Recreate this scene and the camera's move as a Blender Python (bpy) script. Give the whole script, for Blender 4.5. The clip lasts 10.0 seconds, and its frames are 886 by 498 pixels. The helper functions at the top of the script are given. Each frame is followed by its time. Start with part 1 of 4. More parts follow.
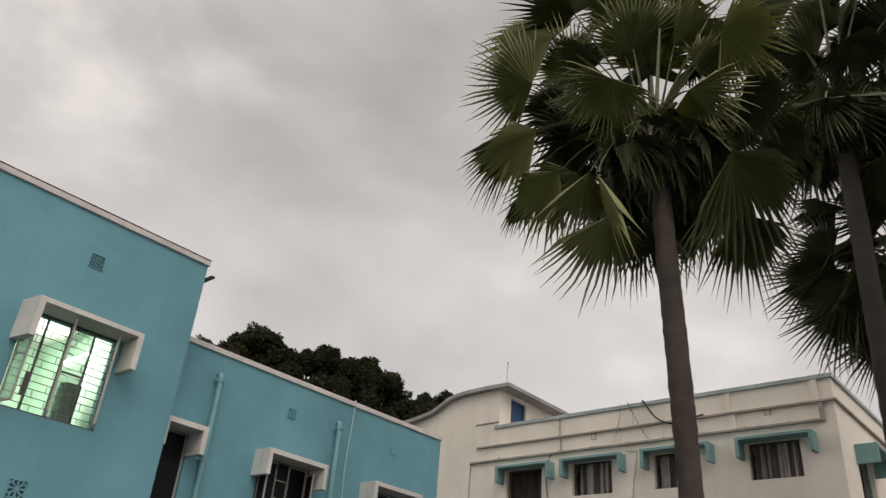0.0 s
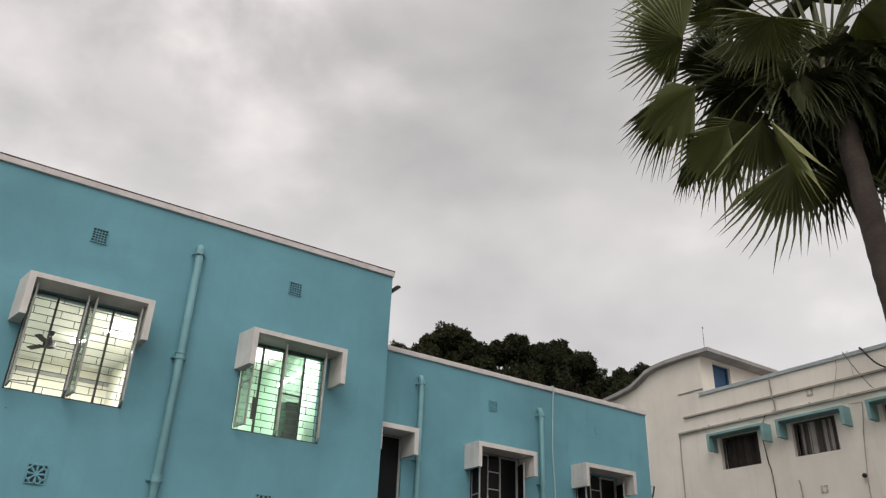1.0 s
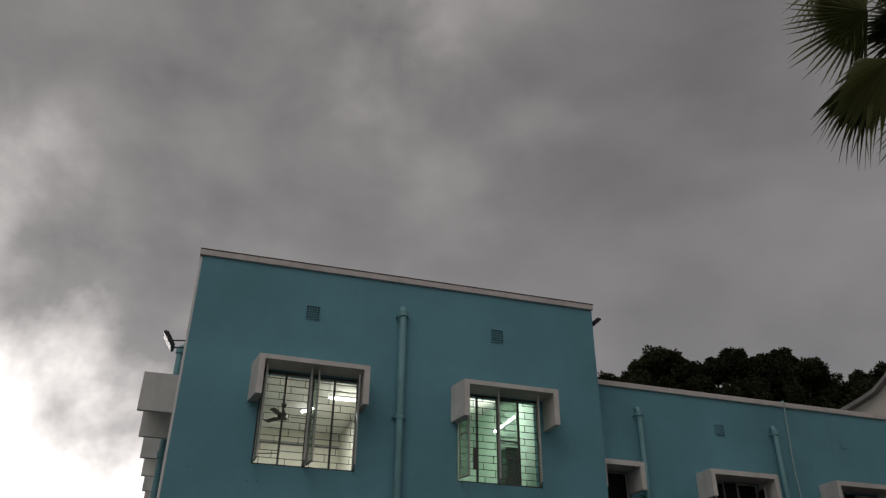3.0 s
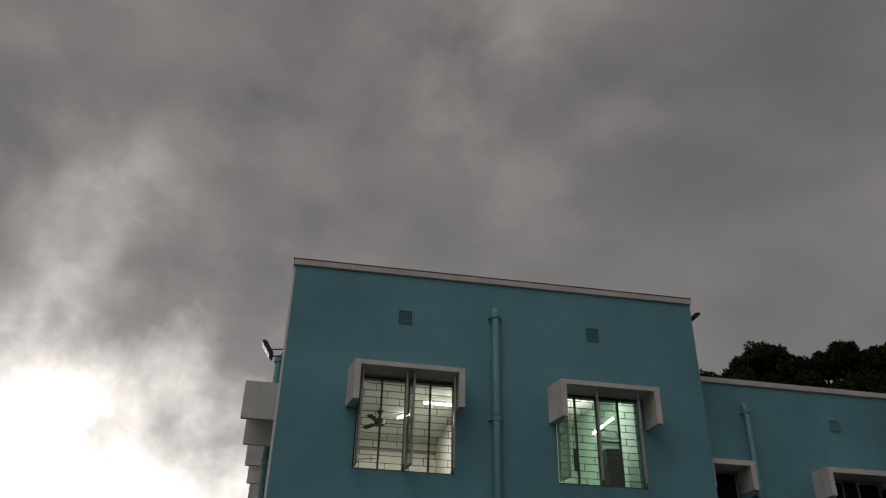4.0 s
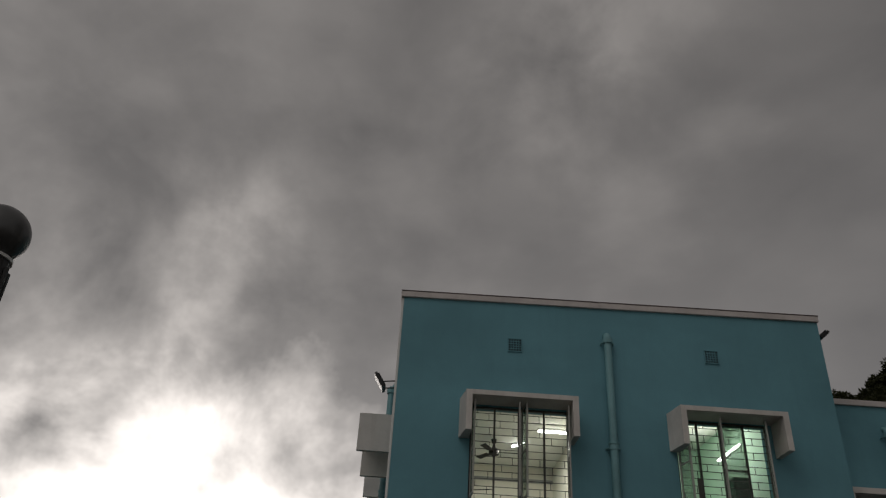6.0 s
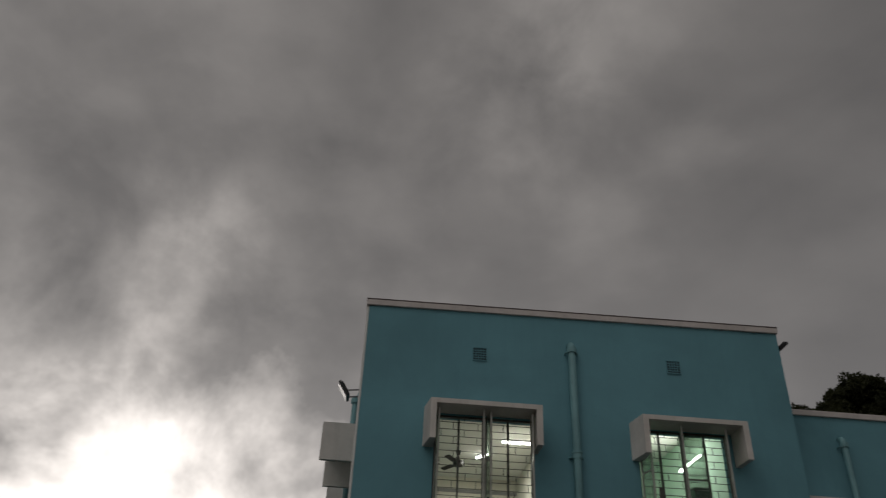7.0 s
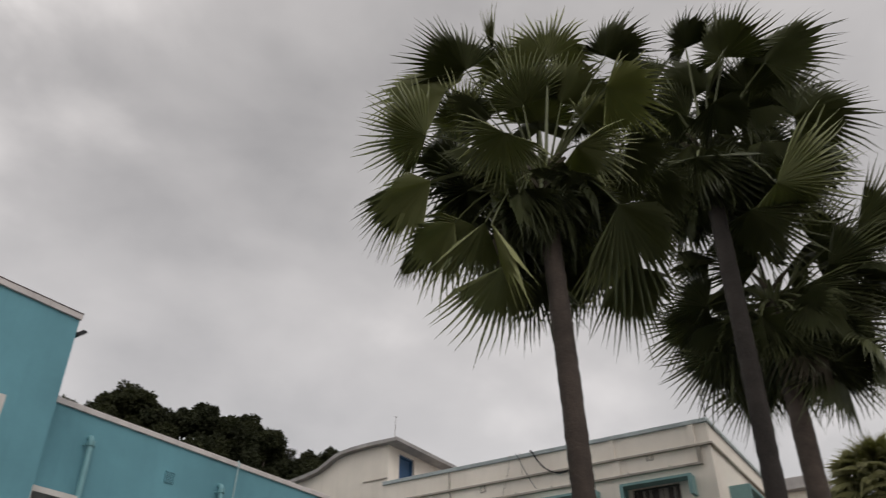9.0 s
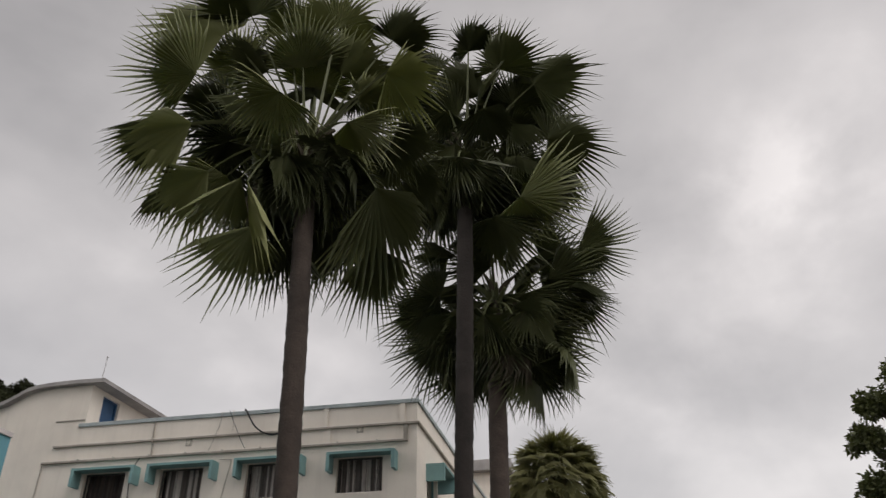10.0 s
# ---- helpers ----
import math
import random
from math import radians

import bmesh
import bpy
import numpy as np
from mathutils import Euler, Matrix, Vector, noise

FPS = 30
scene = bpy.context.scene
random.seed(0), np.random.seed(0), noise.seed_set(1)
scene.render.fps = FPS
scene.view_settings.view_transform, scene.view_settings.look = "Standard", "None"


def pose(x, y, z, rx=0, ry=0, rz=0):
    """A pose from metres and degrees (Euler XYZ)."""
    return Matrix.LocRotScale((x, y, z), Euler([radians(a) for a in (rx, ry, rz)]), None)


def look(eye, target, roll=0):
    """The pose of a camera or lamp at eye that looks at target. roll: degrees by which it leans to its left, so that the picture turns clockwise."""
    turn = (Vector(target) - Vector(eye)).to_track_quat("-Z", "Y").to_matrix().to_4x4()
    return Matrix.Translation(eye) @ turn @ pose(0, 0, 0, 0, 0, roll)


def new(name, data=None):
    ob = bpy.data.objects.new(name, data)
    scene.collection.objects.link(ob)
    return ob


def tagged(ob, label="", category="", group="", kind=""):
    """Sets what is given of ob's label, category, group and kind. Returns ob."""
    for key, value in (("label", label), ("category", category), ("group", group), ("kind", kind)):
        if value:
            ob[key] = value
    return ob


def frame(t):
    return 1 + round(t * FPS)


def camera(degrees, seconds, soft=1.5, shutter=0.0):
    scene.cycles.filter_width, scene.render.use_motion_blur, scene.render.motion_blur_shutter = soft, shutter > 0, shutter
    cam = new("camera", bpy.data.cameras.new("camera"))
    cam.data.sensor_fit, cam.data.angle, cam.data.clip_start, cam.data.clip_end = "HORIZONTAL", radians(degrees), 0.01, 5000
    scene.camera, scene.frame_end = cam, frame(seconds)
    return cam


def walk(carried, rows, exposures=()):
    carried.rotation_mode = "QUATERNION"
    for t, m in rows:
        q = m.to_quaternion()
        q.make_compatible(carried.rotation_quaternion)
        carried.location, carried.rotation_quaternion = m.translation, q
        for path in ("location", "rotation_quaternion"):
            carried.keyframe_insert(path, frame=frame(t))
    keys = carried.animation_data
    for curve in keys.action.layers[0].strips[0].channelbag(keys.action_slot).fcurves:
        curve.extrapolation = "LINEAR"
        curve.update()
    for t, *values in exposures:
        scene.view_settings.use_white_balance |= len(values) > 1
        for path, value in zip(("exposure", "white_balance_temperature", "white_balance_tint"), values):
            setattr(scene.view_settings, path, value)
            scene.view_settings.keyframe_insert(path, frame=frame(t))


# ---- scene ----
cam = camera(59.4, 10.0, soft=1.25, shutter=0.15)
PATH = [
    (0, (-0.079, 0.158, 1.716), (1.211, 1.341, 2.684), 5.0),
    (0.5, (-0.142, 0.133, 1.688), (0.98, 1.494, 2.63), 3.7),
    (1, (-0.241, 0.091, 1.748), (0.743, 1.578, 2.654), 2.2),
    (1.5, (-0.328, 0.037, 1.808), (0.644, 1.544, 2.692), 1.0),
    (2, (-0.315, 0.035, 1.848), (0.498, 1.63, 2.739), 0.7),
    (2.5, (-0.291, 0.022, 1.863), (0.396, 1.659, 2.784), 0.4),
    (2.7, (-0.304, 0.012, 1.857), (0.319, 1.658, 2.808), 0.4),
    (3.8, (-0.364, 0.088, 1.793), (-0.004, 1.79, 2.78), 1.1),
    (4, (-0.362, 0.157, 1.797), (-0.041, 1.868, 2.78), 1.4),
    (4.5, (-0.353, 0.173, 1.819), (-0.135, 1.919, 2.771), 1.9),
    (5, (-0.36, 0.171, 1.849), (-0.252, 1.933, 2.791), 2.8),
    (5.5, (-0.368, 0.157, 1.882), (-0.311, 1.893, 2.872), 3.1),
    (5.7, (-0.366, 0.165, 1.884), (-0.315, 1.893, 2.891), 3.3),
    (6.8, (-0.28, 0.198, 1.789), (-0.248, 1.89, 2.855), 3.2),
    (7, (-0.319, 0.224, 1.773), (-0.194, 1.912, 2.839), 2.6),
    (7.5, (-0.367, 0.281, 1.689), (0.109, 1.927, 2.72), 3.0),
    (8, (-0.252, 0.287, 1.663), (0.509, 1.819, 2.699), 2.2),
    (8.5, (-0.135, 0.381, 1.73), (0.953, 1.675, 2.798), 1.8),
    (9, (-0.111, 0.41, 1.733), (1.301, 1.308, 2.829), -0.2),
    (9.5, (-0.141, 0.374, 1.776), (1.435, 0.949, 2.864), -1.0),
    (10, (-0.206, 0.302, 1.807), (1.486, 0.64, 2.819), -0.4),
]
walk(cam, [(t, look(eye, target, roll)) for t, eye, target, roll in PATH],
     exposures=[(0, .47, 6800, 9), (1.0, .57, 6560, 9), (1.5, .53, 6550, 9), (2.0, .10, 6550, 9), (2.5, -.60, 6500, 10), (4.0, -1.30, 6650, 9), (4.5, -1.36, 6700, 9),
                (7.0, -1.42, 6700, 9), (7.5, -1.18, 6600, 8), (8.0, -.34, 6600, 4), (8.5, .20, 6560, 6), (9.0, .31, 6500, 9), (10.0, .30, 6500, 10)])

# ---- light: a storm sky, brightest low behind the blue building ----
SUN_AZ, SUN_EL = 215.0, 48.0          # degrees clockwise from +y, and above the horizon


def aim(az, el):
    a, e = radians(az), radians(el)
    return Vector((math.sin(a) * math.cos(e), math.cos(a) * math.cos(e), math.sin(e)))


def link(nt, a, b):
    nt.links.new(a, b)


def node(nt, kind, **values):
    n = nt.nodes.new(kind)
    for key, value in values.items():
        if key in n.inputs:
            n.inputs[key].default_value = value
    return n


def mathn(nt, op, a, b=None, c=None, clamp=False):
    n = nt.nodes.new("ShaderNodeMath")
    n.operation, n.use_clamp = op, clamp
    for i, v in enumerate((a, b, c)):
        if v is None:
            continue
        if isinstance(v, (int, float)):
            n.inputs[i].default_value = v
        else:
            link(nt, v, n.inputs[i])
    return n.outputs[0]


def ramp(nt, fac, stops):
    n = nt.nodes.new("ShaderNodeValToRGB")
    el = n.color_ramp.elements
    while len(el) < len(stops):
        el.new(0.5)
    for e, (p, c) in zip(el, stops):
        e.position = p
        e.color = (c, c, c, 1) if isinstance(c, (int, float)) else (*c, 1)
    link(nt, fac, n.inputs["Fac"])
    return n.outputs["Color"]


def mix(nt, fac, a, b, mode="MIX"):
    n = nt.nodes.new("ShaderNodeMix")
    n.data_type, n.blend_type = "RGBA", mode
    for sock, v in ((n.inputs[0], fac), (n.inputs[6], a), (n.inputs[7], b)):
        if isinstance(v, (int, float)):
            sock.default_value = v
        elif isinstance(v, tuple):
            sock.default_value = (*v, 1)
        else:
            link(nt, v, sock)
    return n.outputs[2]


def noise_tex(nt, vec, scale, detail=4.0, rough=0.55, distort=0.0):
    n = node(nt, "ShaderNodeTexNoise", Scale=scale, Detail=detail, Roughness=rough, Distortion=distort)
    if vec is not None:
        link(nt, vec, n.inputs["Vector"])
    return n.outputs["Fac"]


world = bpy.data.worlds.new("storm_sky")
scene.world = world
world.use_nodes = True
nt = world.node_tree
nt.nodes.clear()
sky = nt.nodes.new("ShaderNodeTexSky")
sky.sky_type, sky.sun_disc = "NISHITA", False
sky.sun_elevation, sky.sun_rotation = radians(SUN_EL), radians(SUN_AZ)
coord = nt.nodes.new("ShaderNodeTexCoord")
sep = nt.nodes.new("ShaderNodeSeparateXYZ")
link(nt, coord.outputs["Generated"], sep.inputs[0])
dx, dy, dz = sep.outputs
squash = node(nt, "ShaderNodeMapping", Scale=(1.0, 1.0, 1.7), Location=(0.35, 0.2, 1.1))
link(nt, coord.outputs["Generated"], squash.inputs["Vector"])
big = noise_tex(nt, squash.outputs[0], 1.9, 3.0, 0.5, 0.15)
fine = noise_tex(nt, squash.outputs[0], 4.6, 5.0, 0.5, 0.12)
cover = mathn(nt, "ADD", mathn(nt, "MULTIPLY", big, 0.62), mathn(nt, "MULTIPLY", fine, 0.38))
cloud = ramp(nt, cover, [(0.34, 0.325), (0.45, 0.405), (0.54, 0.465), (0.64, 0.60)])


def towards(az, el, power):
    g = aim(az, el)
    d = mathn(nt, "ADD", mathn(nt, "ADD", mathn(nt, "MULTIPLY", dx, g.x), mathn(nt, "MULTIPLY", dy, g.y)), mathn(nt, "MULTIPLY", dz, g.z))
    return mathn(nt, "POWER", mathn(nt, "MAXIMUM", d, 0.0), power)


wisps = noise_tex(nt, coord.outputs["Generated"], 6.0, 5.0, 0.55, 0.15)
edge = mathn(nt, "ADD", mathn(nt, "MULTIPLY", cover, 0.6), mathn(nt, "MULTIPLY", wisps, 0.4))
breaks = ramp(nt, edge, [(0.40, 0.25), (0.48, 0.7), (0.56, 1.35)])
# the bright break low behind the blue building, with a ragged upper edge
near_break = mathn(nt, "ADD", towards(-14, 0, 13.0), mathn(nt, "MULTIPLY", mathn(nt, "SUBTRACT", edge, 0.49), 1.5))
billow = ramp(nt, wisps, [(0.36, 0.55), (0.5, 0.95), (0.62, 1.25)])
glow = mathn(nt, "MULTIPLY", mathn(nt, "MULTIPLY", ramp(nt, near_break, [(0.38, 0.0), (0.52, 0.20), (0.66, 0.52), (0.86, 1.0)]), billow), 2.9)
glow = mathn(nt, "ADD", glow, mathn(nt, "MULTIPLY", mathn(nt, "MULTIPLY", towards(-22, -1, 14.0), breaks), 1.1))
# thinner and thicker places in the cloud: azimuth, elevation, how narrow, how much
torn = ramp(nt, wisps, [(0.34, 0.15), (0.5, 0.8), (0.64, 1.6)])
for az, el, narrow, much in ((-17.5, 19, 420, .55), (-17.5, 24, 520, .42), (-15.5, 31, 420, .36), (-26, 17, 320, .60), (-30, 24, 120, .20), (12, 41, 130, .14), (16, 47, 150, .14),
                             (25, 40, 60, -.10), (-6, 38, 70, -.12), (-27, 33, 80, -.08), (-11, 23, 300, -.10), (108, 32, 170, .14), (99, 22, 60, .08), (-26, 14.9, 5000, -.5), (-22, 15.2, 7000, -.5), (-14.5, 12.3, 12000, -.6), (-30, 36, 12, .08), (6, 36, 25, -.07)):
    glow = mathn(nt, "ADD", glow, mathn(nt, "MULTIPLY", mathn(nt, "MULTIPLY", towards(az, el, narrow), torn if much > 0 else 1.0), much))
# the cloud is thinner again over the open side behind
thin = mathn(nt, "ADD", mathn(nt, "MULTIPLY", towards(35, 35, 3.0), 0.20), mathn(nt, "MULTIPLY", towards(195, 30, 1.0), 0.68))
low = mathn(nt, "MULTIPLY", mathn(nt, "POWER", mathn(nt, "SUBTRACT", 1.0, mathn(nt, "MAXIMUM", dz, 0.0)), 2.0), 0.28)
thin = mathn(nt, "ADD", mathn(nt, "ADD", thin, low), mathn(nt, "MULTIPLY", towards(-32, 24, 7.0), 0.16))
total = mathn(nt, "MAXIMUM", mathn(nt, "ADD", mathn(nt, "MULTIPLY", cloud, mathn(nt, "ADD", thin, 0.76)), glow), 0.05)
grey = nt.nodes.new("ShaderNodeVectorMath")
grey.operation = "SCALE"
grey.inputs[0].default_value = (1.0, 0.937, 0.903)
link(nt, total, grey.inputs["Scale"])
over = mix(nt, 0.015, grey.outputs[0], sky.outputs[0])
back = nt.nodes.new("ShaderNodeBackground")
back.inputs["Strength"].default_value = 1.0
link(nt, over, back.inputs["Color"])
out = nt.nodes.new("ShaderNodeOutputWorld")
link(nt, back.outputs[0], out.inputs["Surface"])

sun = new("sun", bpy.data.lights.new("sun", "SUN"))
sun.data.energy, sun.data.angle, sun.data.color = 0.75, radians(35), (1, 0.97, 0.93)
sun.matrix_world = look(aim(SUN_AZ, SUN_EL) * 50, (0, 0, 0))


# ---- materials ----
def material(name, colour, rough=0.6, vary=0.12, scale=1.3, grain=22.0, bump=0.15, metal=0.0, streak=0.0, spec=0.4, stain=None, depth=0.004):
    m = bpy.data.materials.new(name)
    m.use_nodes = True
    t = m.node_tree
    b = t.nodes["Principled BSDF"]
    pos = t.nodes.new("ShaderNodeNewGeometry").outputs["Position"]
    large = noise_tex(t, pos, scale, 4.0, 0.6, 0.3)
    small = noise_tex(t, pos, grain, 5.0, 0.65)
    dark = tuple(c * (1 - 1.6 * vary) for c in colour)
    light = tuple(min(1, c * (1 + vary)) for c in colour)
    col = mix(t, ramp(t, large, [(0.3, 0), (0.7, 1)]), dark, light)
    col = mix(t, mathn(t, "MULTIPLY", ramp(t, small, [(0.35, 1), (0.6, 0)]), 0.35 * min(1, vary * 4)), col, tuple(c * 0.72 for c in colour))
    if streak:
        tall = node(t, "ShaderNodeMapping", Scale=(5.0, 5.0, 0.28))
        link(t, pos, tall.inputs["Vector"])
        run = noise_tex(t, tall.outputs[0], 1.0, 5.0, 0.6)
        col = mix(t, mathn(t, "MULTIPLY", ramp(t, run, [(0.52, 0), (0.72, 1)]), streak), col, stain or tuple(c * 0.55 for c in colour))
    link(t, col, b.inputs["Base Color"])
    b.inputs["Metallic"].default_value = metal
    b.inputs["Specular IOR Level"].default_value = spec
    link(t, mathn(t, "ADD", mathn(t, "MULTIPLY", small, 0.25), rough - 0.12, clamp=True), b.inputs["Roughness"])
    if bump:
        bn = node(t, "ShaderNodeBump", Strength=bump, Distance=depth)
        link(t, mathn(t, "ADD", small, mathn(t, "MULTIPLY", large, 0.6)), bn.inputs["Height"])
        link(t, bn.outputs[0], b.inputs["Normal"])
    return m


def leaf_material(name, colour, under, rough=0.5, through_=0.18):
    m = bpy.data.materials.new(name)
    m.use_nodes = True
    t = m.node_tree
    b = t.nodes["Principled BSDF"]
    pos = t.nodes.new("ShaderNodeNewGeometry").outputs["Position"]
    isle = t.nodes.new("ShaderNodeNewGeometry").outputs["Random Per Island"]
    each = t.nodes.new("ShaderNodeObjectInfo").outputs["Random"]
    k = mathn(t, "ADD", mathn(t, "MULTIPLY", isle, 0.4), mathn(t, "MULTIPLY", each, 0.6))
    n = noise_tex(t, pos, 3.0, 3.0)
    col = mix(t, mathn(t, "ADD", mathn(t, "MULTIPLY", k, 0.7), mathn(t, "MULTIPLY", n, 0.3)), colour, under)
    link(t, col, b.inputs["Base Color"])
    b.inputs["Roughness"].default_value = rough
    b.inputs["Specular IOR Level"].default_value = 0.35
    tr = t.nodes.new("ShaderNodeBsdfTranslucent")
    link(t, mix(t, 1.0, col, (1.1, 1.25, 0.5), "MULTIPLY"), tr.inputs["Color"])
    ms = t.nodes.new("ShaderNodeMixShader")
    ms.inputs[0].default_value = through_
    link(t, b.outputs[0], ms.inputs[1])
    link(t, tr.outputs[0], ms.inputs[2])
    link(t, ms.outputs[0], t.nodes["Material Output"].inputs["Surface"])
    return m


def sky_film_glass(name, film, cover=0.42):
    """A pane with a grey film put in for reflected sky: part clear, part dull."""
    m = bpy.data.materials.new(name)
    m.use_nodes = True
    t = m.node_tree
    b = t.nodes["Principled BSDF"]
    b.inputs["Base Color"].default_value = (*film, 1)
    b.inputs["Roughness"].default_value = 0.25
    clear = t.nodes.new("ShaderNodeBsdfTransparent")
    clear.inputs["Color"].default_value = (0.72, 0.78, 0.74, 1)
    pos = t.nodes.new("ShaderNodeNewGeometry").outputs["Position"]
    n = noise_tex(t, pos, 5.0, 4.0, 0.6)
    ms = t.nodes.new("ShaderNodeMixShader")
    link(t, mathn(t, "ADD", mathn(t, "MULTIPLY", n, 0.3), cover - 0.15), ms.inputs[0])
    link(t, clear.outputs[0], ms.inputs[1])
    link(t, b.outputs[0], ms.inputs[2])
    link(t, ms.outputs[0], t.nodes["Material Output"].inputs["Surface"])
    return m


def emitter(name, colour, strength):
    m = bpy.data.materials.new(name)
    m.use_nodes = True
    b = m.node_tree.nodes["Principled BSDF"]
    b.inputs["Base Color"].default_value = (0.9, 0.9, 0.9, 1)
    b.inputs["Emission Color"].default_value = (*colour, 1)
    b.inputs["Emission Strength"].default_value = strength
    return m


BLUE = material("turquoise_wall_paint", (0.146, 0.334, 0.397), 0.75, 0.09, 0.7, 30, 0.25, streak=0.10, spec=0.25)
BLUE_PIPE = material("turquoise_pipe_paint", (0.19, 0.385, 0.42), 0.5, 0.10, 2.5, 30, 0.1, streak=0.15)
WHITE = material("white_trim_paint", (0.66, 0.63, 0.60), 0.75, 0.10, 1.8, 26, 0.3, streak=0.28, stain=(0.36, 0.33, 0.29))
COPING = material("pale_coping_plaster", (0.64, 0.59, 0.575), 0.8, 0.12, 1.5, 24, 0.35, streak=0.25, stain=(0.3, 0.27, 0.26))
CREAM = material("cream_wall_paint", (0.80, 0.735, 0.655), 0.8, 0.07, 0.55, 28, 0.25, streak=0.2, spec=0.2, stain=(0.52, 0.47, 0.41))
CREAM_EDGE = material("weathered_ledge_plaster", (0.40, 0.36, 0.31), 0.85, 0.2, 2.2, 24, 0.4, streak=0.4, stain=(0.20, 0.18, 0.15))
EDGE_DARK = material("blackened_coping_edge", (0.105, 0.08, 0.075), 0.9, 0.3, 2.5, 24, 0.4)
CAP = material("grey_blue_parapet_paint", (0.37, 0.415, 0.42), 0.75, 0.18, 1.2, 24, 0.3, streak=0.25)
TEAL = material("teal_hood_paint", (0.20, 0.345, 0.345), 0.65, 0.12, 1.4, 24, 0.25, streak=0.25)
ROOFM = material("grey_roof_concrete", (0.33, 0.32, 0.31), 0.9, 0.18, 1.0, 14, 0.5)
GREYSLAB = material("weathered_slab_edge", (0.36, 0.34, 0.33), 0.85, 0.18, 1.6, 18, 0.45, streak=0.3)
STEEL = material("grey_painted_steel", (0.085, 0.083, 0.076), 0.5, 0.12, 6, 60, 0.05)
PALE_STEEL = material("pale_painted_steel", (0.38, 0.375, 0.35), 0.5, 0.12, 6, 60, 0.05)
BARS = material("dark_grille_steel", (0.03, 0.03, 0.028), 0.5, 0.15, 6, 60, 0.05)
BLACK = material("black_lamp_housing", (0.018, 0.018, 0.02), 0.4, 0.15, 6, 60, 0.05)
LENS = material("frosted_lamp_lens", (0.72, 0.72, 0.70), 0.25, 0.03, 5, 30, 0.0)
ROOM_CREAM = material("cream_room_paint", (0.74, 0.70, 0.60), 0.8, 0.06, 0.8, 20, 0.1)
ROOM_GREEN = material("pale_green_room_paint", (0.56, 0.72, 0.60), 0.8, 0.06, 0.8, 20, 0.1)
CEILING = material("white_room_ceiling", (0.76, 0.76, 0.70), 0.85, 0.05, 0.8, 20, 0.1)
DARK_GREEN = material("dark_green_cupboard_paint", (0.032, 0.11, 0.068), 0.6, 0.15, 2, 20, 0.1)
UNLIT_ROOM = material("unlit_room_dark_plaster", (0.10, 0.085, 0.08), 0.9, 0.15, 1, 20, 0.1)
FAN = material("brown_fan_enamel", (0.022, 0.019, 0.017), 0.75, 0.1, 3, 30, 0.0)
CURTAIN_A = material("grey_brown_curtain_cloth", (0.16, 0.14, 0.13), 0.9, 0.2, 3, 60, 0.3)
CURTAIN_B = material("pale_net_curtain_cloth", (0.58, 0.54, 0.51), 0.9, 0.15, 3, 60, 0.3)
BROWN_CLOTH = material("dark_brown_curtain_cloth", (0.055, 0.042, 0.038), 0.9, 0.2, 3, 60, 0.3)
CURTAIN_C = material("dull_brown_curtain_cloth", (0.085, 0.066, 0.058), 0.9, 0.2, 3, 60, 0.3)
DOOR_BLUE = material("deep_blue_door_paint", (0.025, 0.085, 0.19), 0.55, 0.2, 2, 20, 0.1, streak=0.2)
VENTM = material("vent_shadow_plaster", (0.035, 0.055, 0.06), 0.9, 0.1, 3, 30, 0.0)
CABLE = material("black_cable_rubber", (0.02, 0.02, 0.02), 0.6, 0.1, 5, 40, 0.0)
WHITE_PIPE = material("pale_plastic_conduit", (0.42, 0.56, 0.58), 0.5, 0.06, 3, 30, 0.0)
TRUNK = material("ringed_palm_bark", (0.064, 0.048, 0.039), 0.9, 0.28, 2.2, 16, 0.9, streak=0.35, stain=(0.03, 0.025, 0.021), depth=0.02)
# The same bark as TRUNK in a much darker colour, for the tallest palm.
TRUNK_DARK = material("blackish_palm_bark", (0.030, 0.024, 0.021), 0.9, 0.28, 2.2, 16, 0.9, streak=0.35, stain=(0.014, 0.012, 0.011), depth=0.02)
BARK = material("rough_tree_bark", (0.09, 0.075, 0.06), 0.9, 0.25, 3, 14, 0.9, depth=0.02)
PETIOLE = material("palm_leaf_stalk", (0.105, 0.115, 0.05), 0.55, 0.2, 3, 30, 0.1)
DEAD = material("dry_palm_leaf", (0.075, 0.062, 0.042), 0.85, 0.2, 3, 30, 0.1)
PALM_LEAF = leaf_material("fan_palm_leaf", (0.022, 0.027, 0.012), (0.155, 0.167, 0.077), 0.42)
# Paler copies of the leaf, with caught daylight put into their colour.
PALM_LEAF_SUNLIT = leaf_material("sunlit_fan_palm_leaf", (0.21, 0.225, 0.085), (0.38, 0.385, 0.18))
PALM_LEAF_LIT = leaf_material("lit_olive_fan_palm_leaf", (0.13, 0.143, 0.060), (0.33, 0.338, 0.165))
FAR_PALM_LEAF = leaf_material("yellow_green_palm_leaf", (0.13, 0.13, 0.055), (0.27, 0.26, 0.12))
MANGO = leaf_material("dark_broad_leaf", (0.012, 0.016, 0.006), (0.048, 0.052, 0.019), 0.85, 0.12)
RIGHT_LEAF = leaf_material("glossy_broad_leaf", (0.032, 0.042, 0.015), (0.13, 0.14, 0.055), 0.5, 0.15)
SKY_FILM_GLASS = sky_film_glass("sky_film_window_glass", (0.30, 0.31, 0.30), 0.24)
# Opaque near-black: the unlit room behind is put into the pane colour.
DARK_GLASS = material("dark_room_glass", (0.010, 0.010, 0.012), 0.4, 0.05, 1, 10, 0.0, spec=0.12)
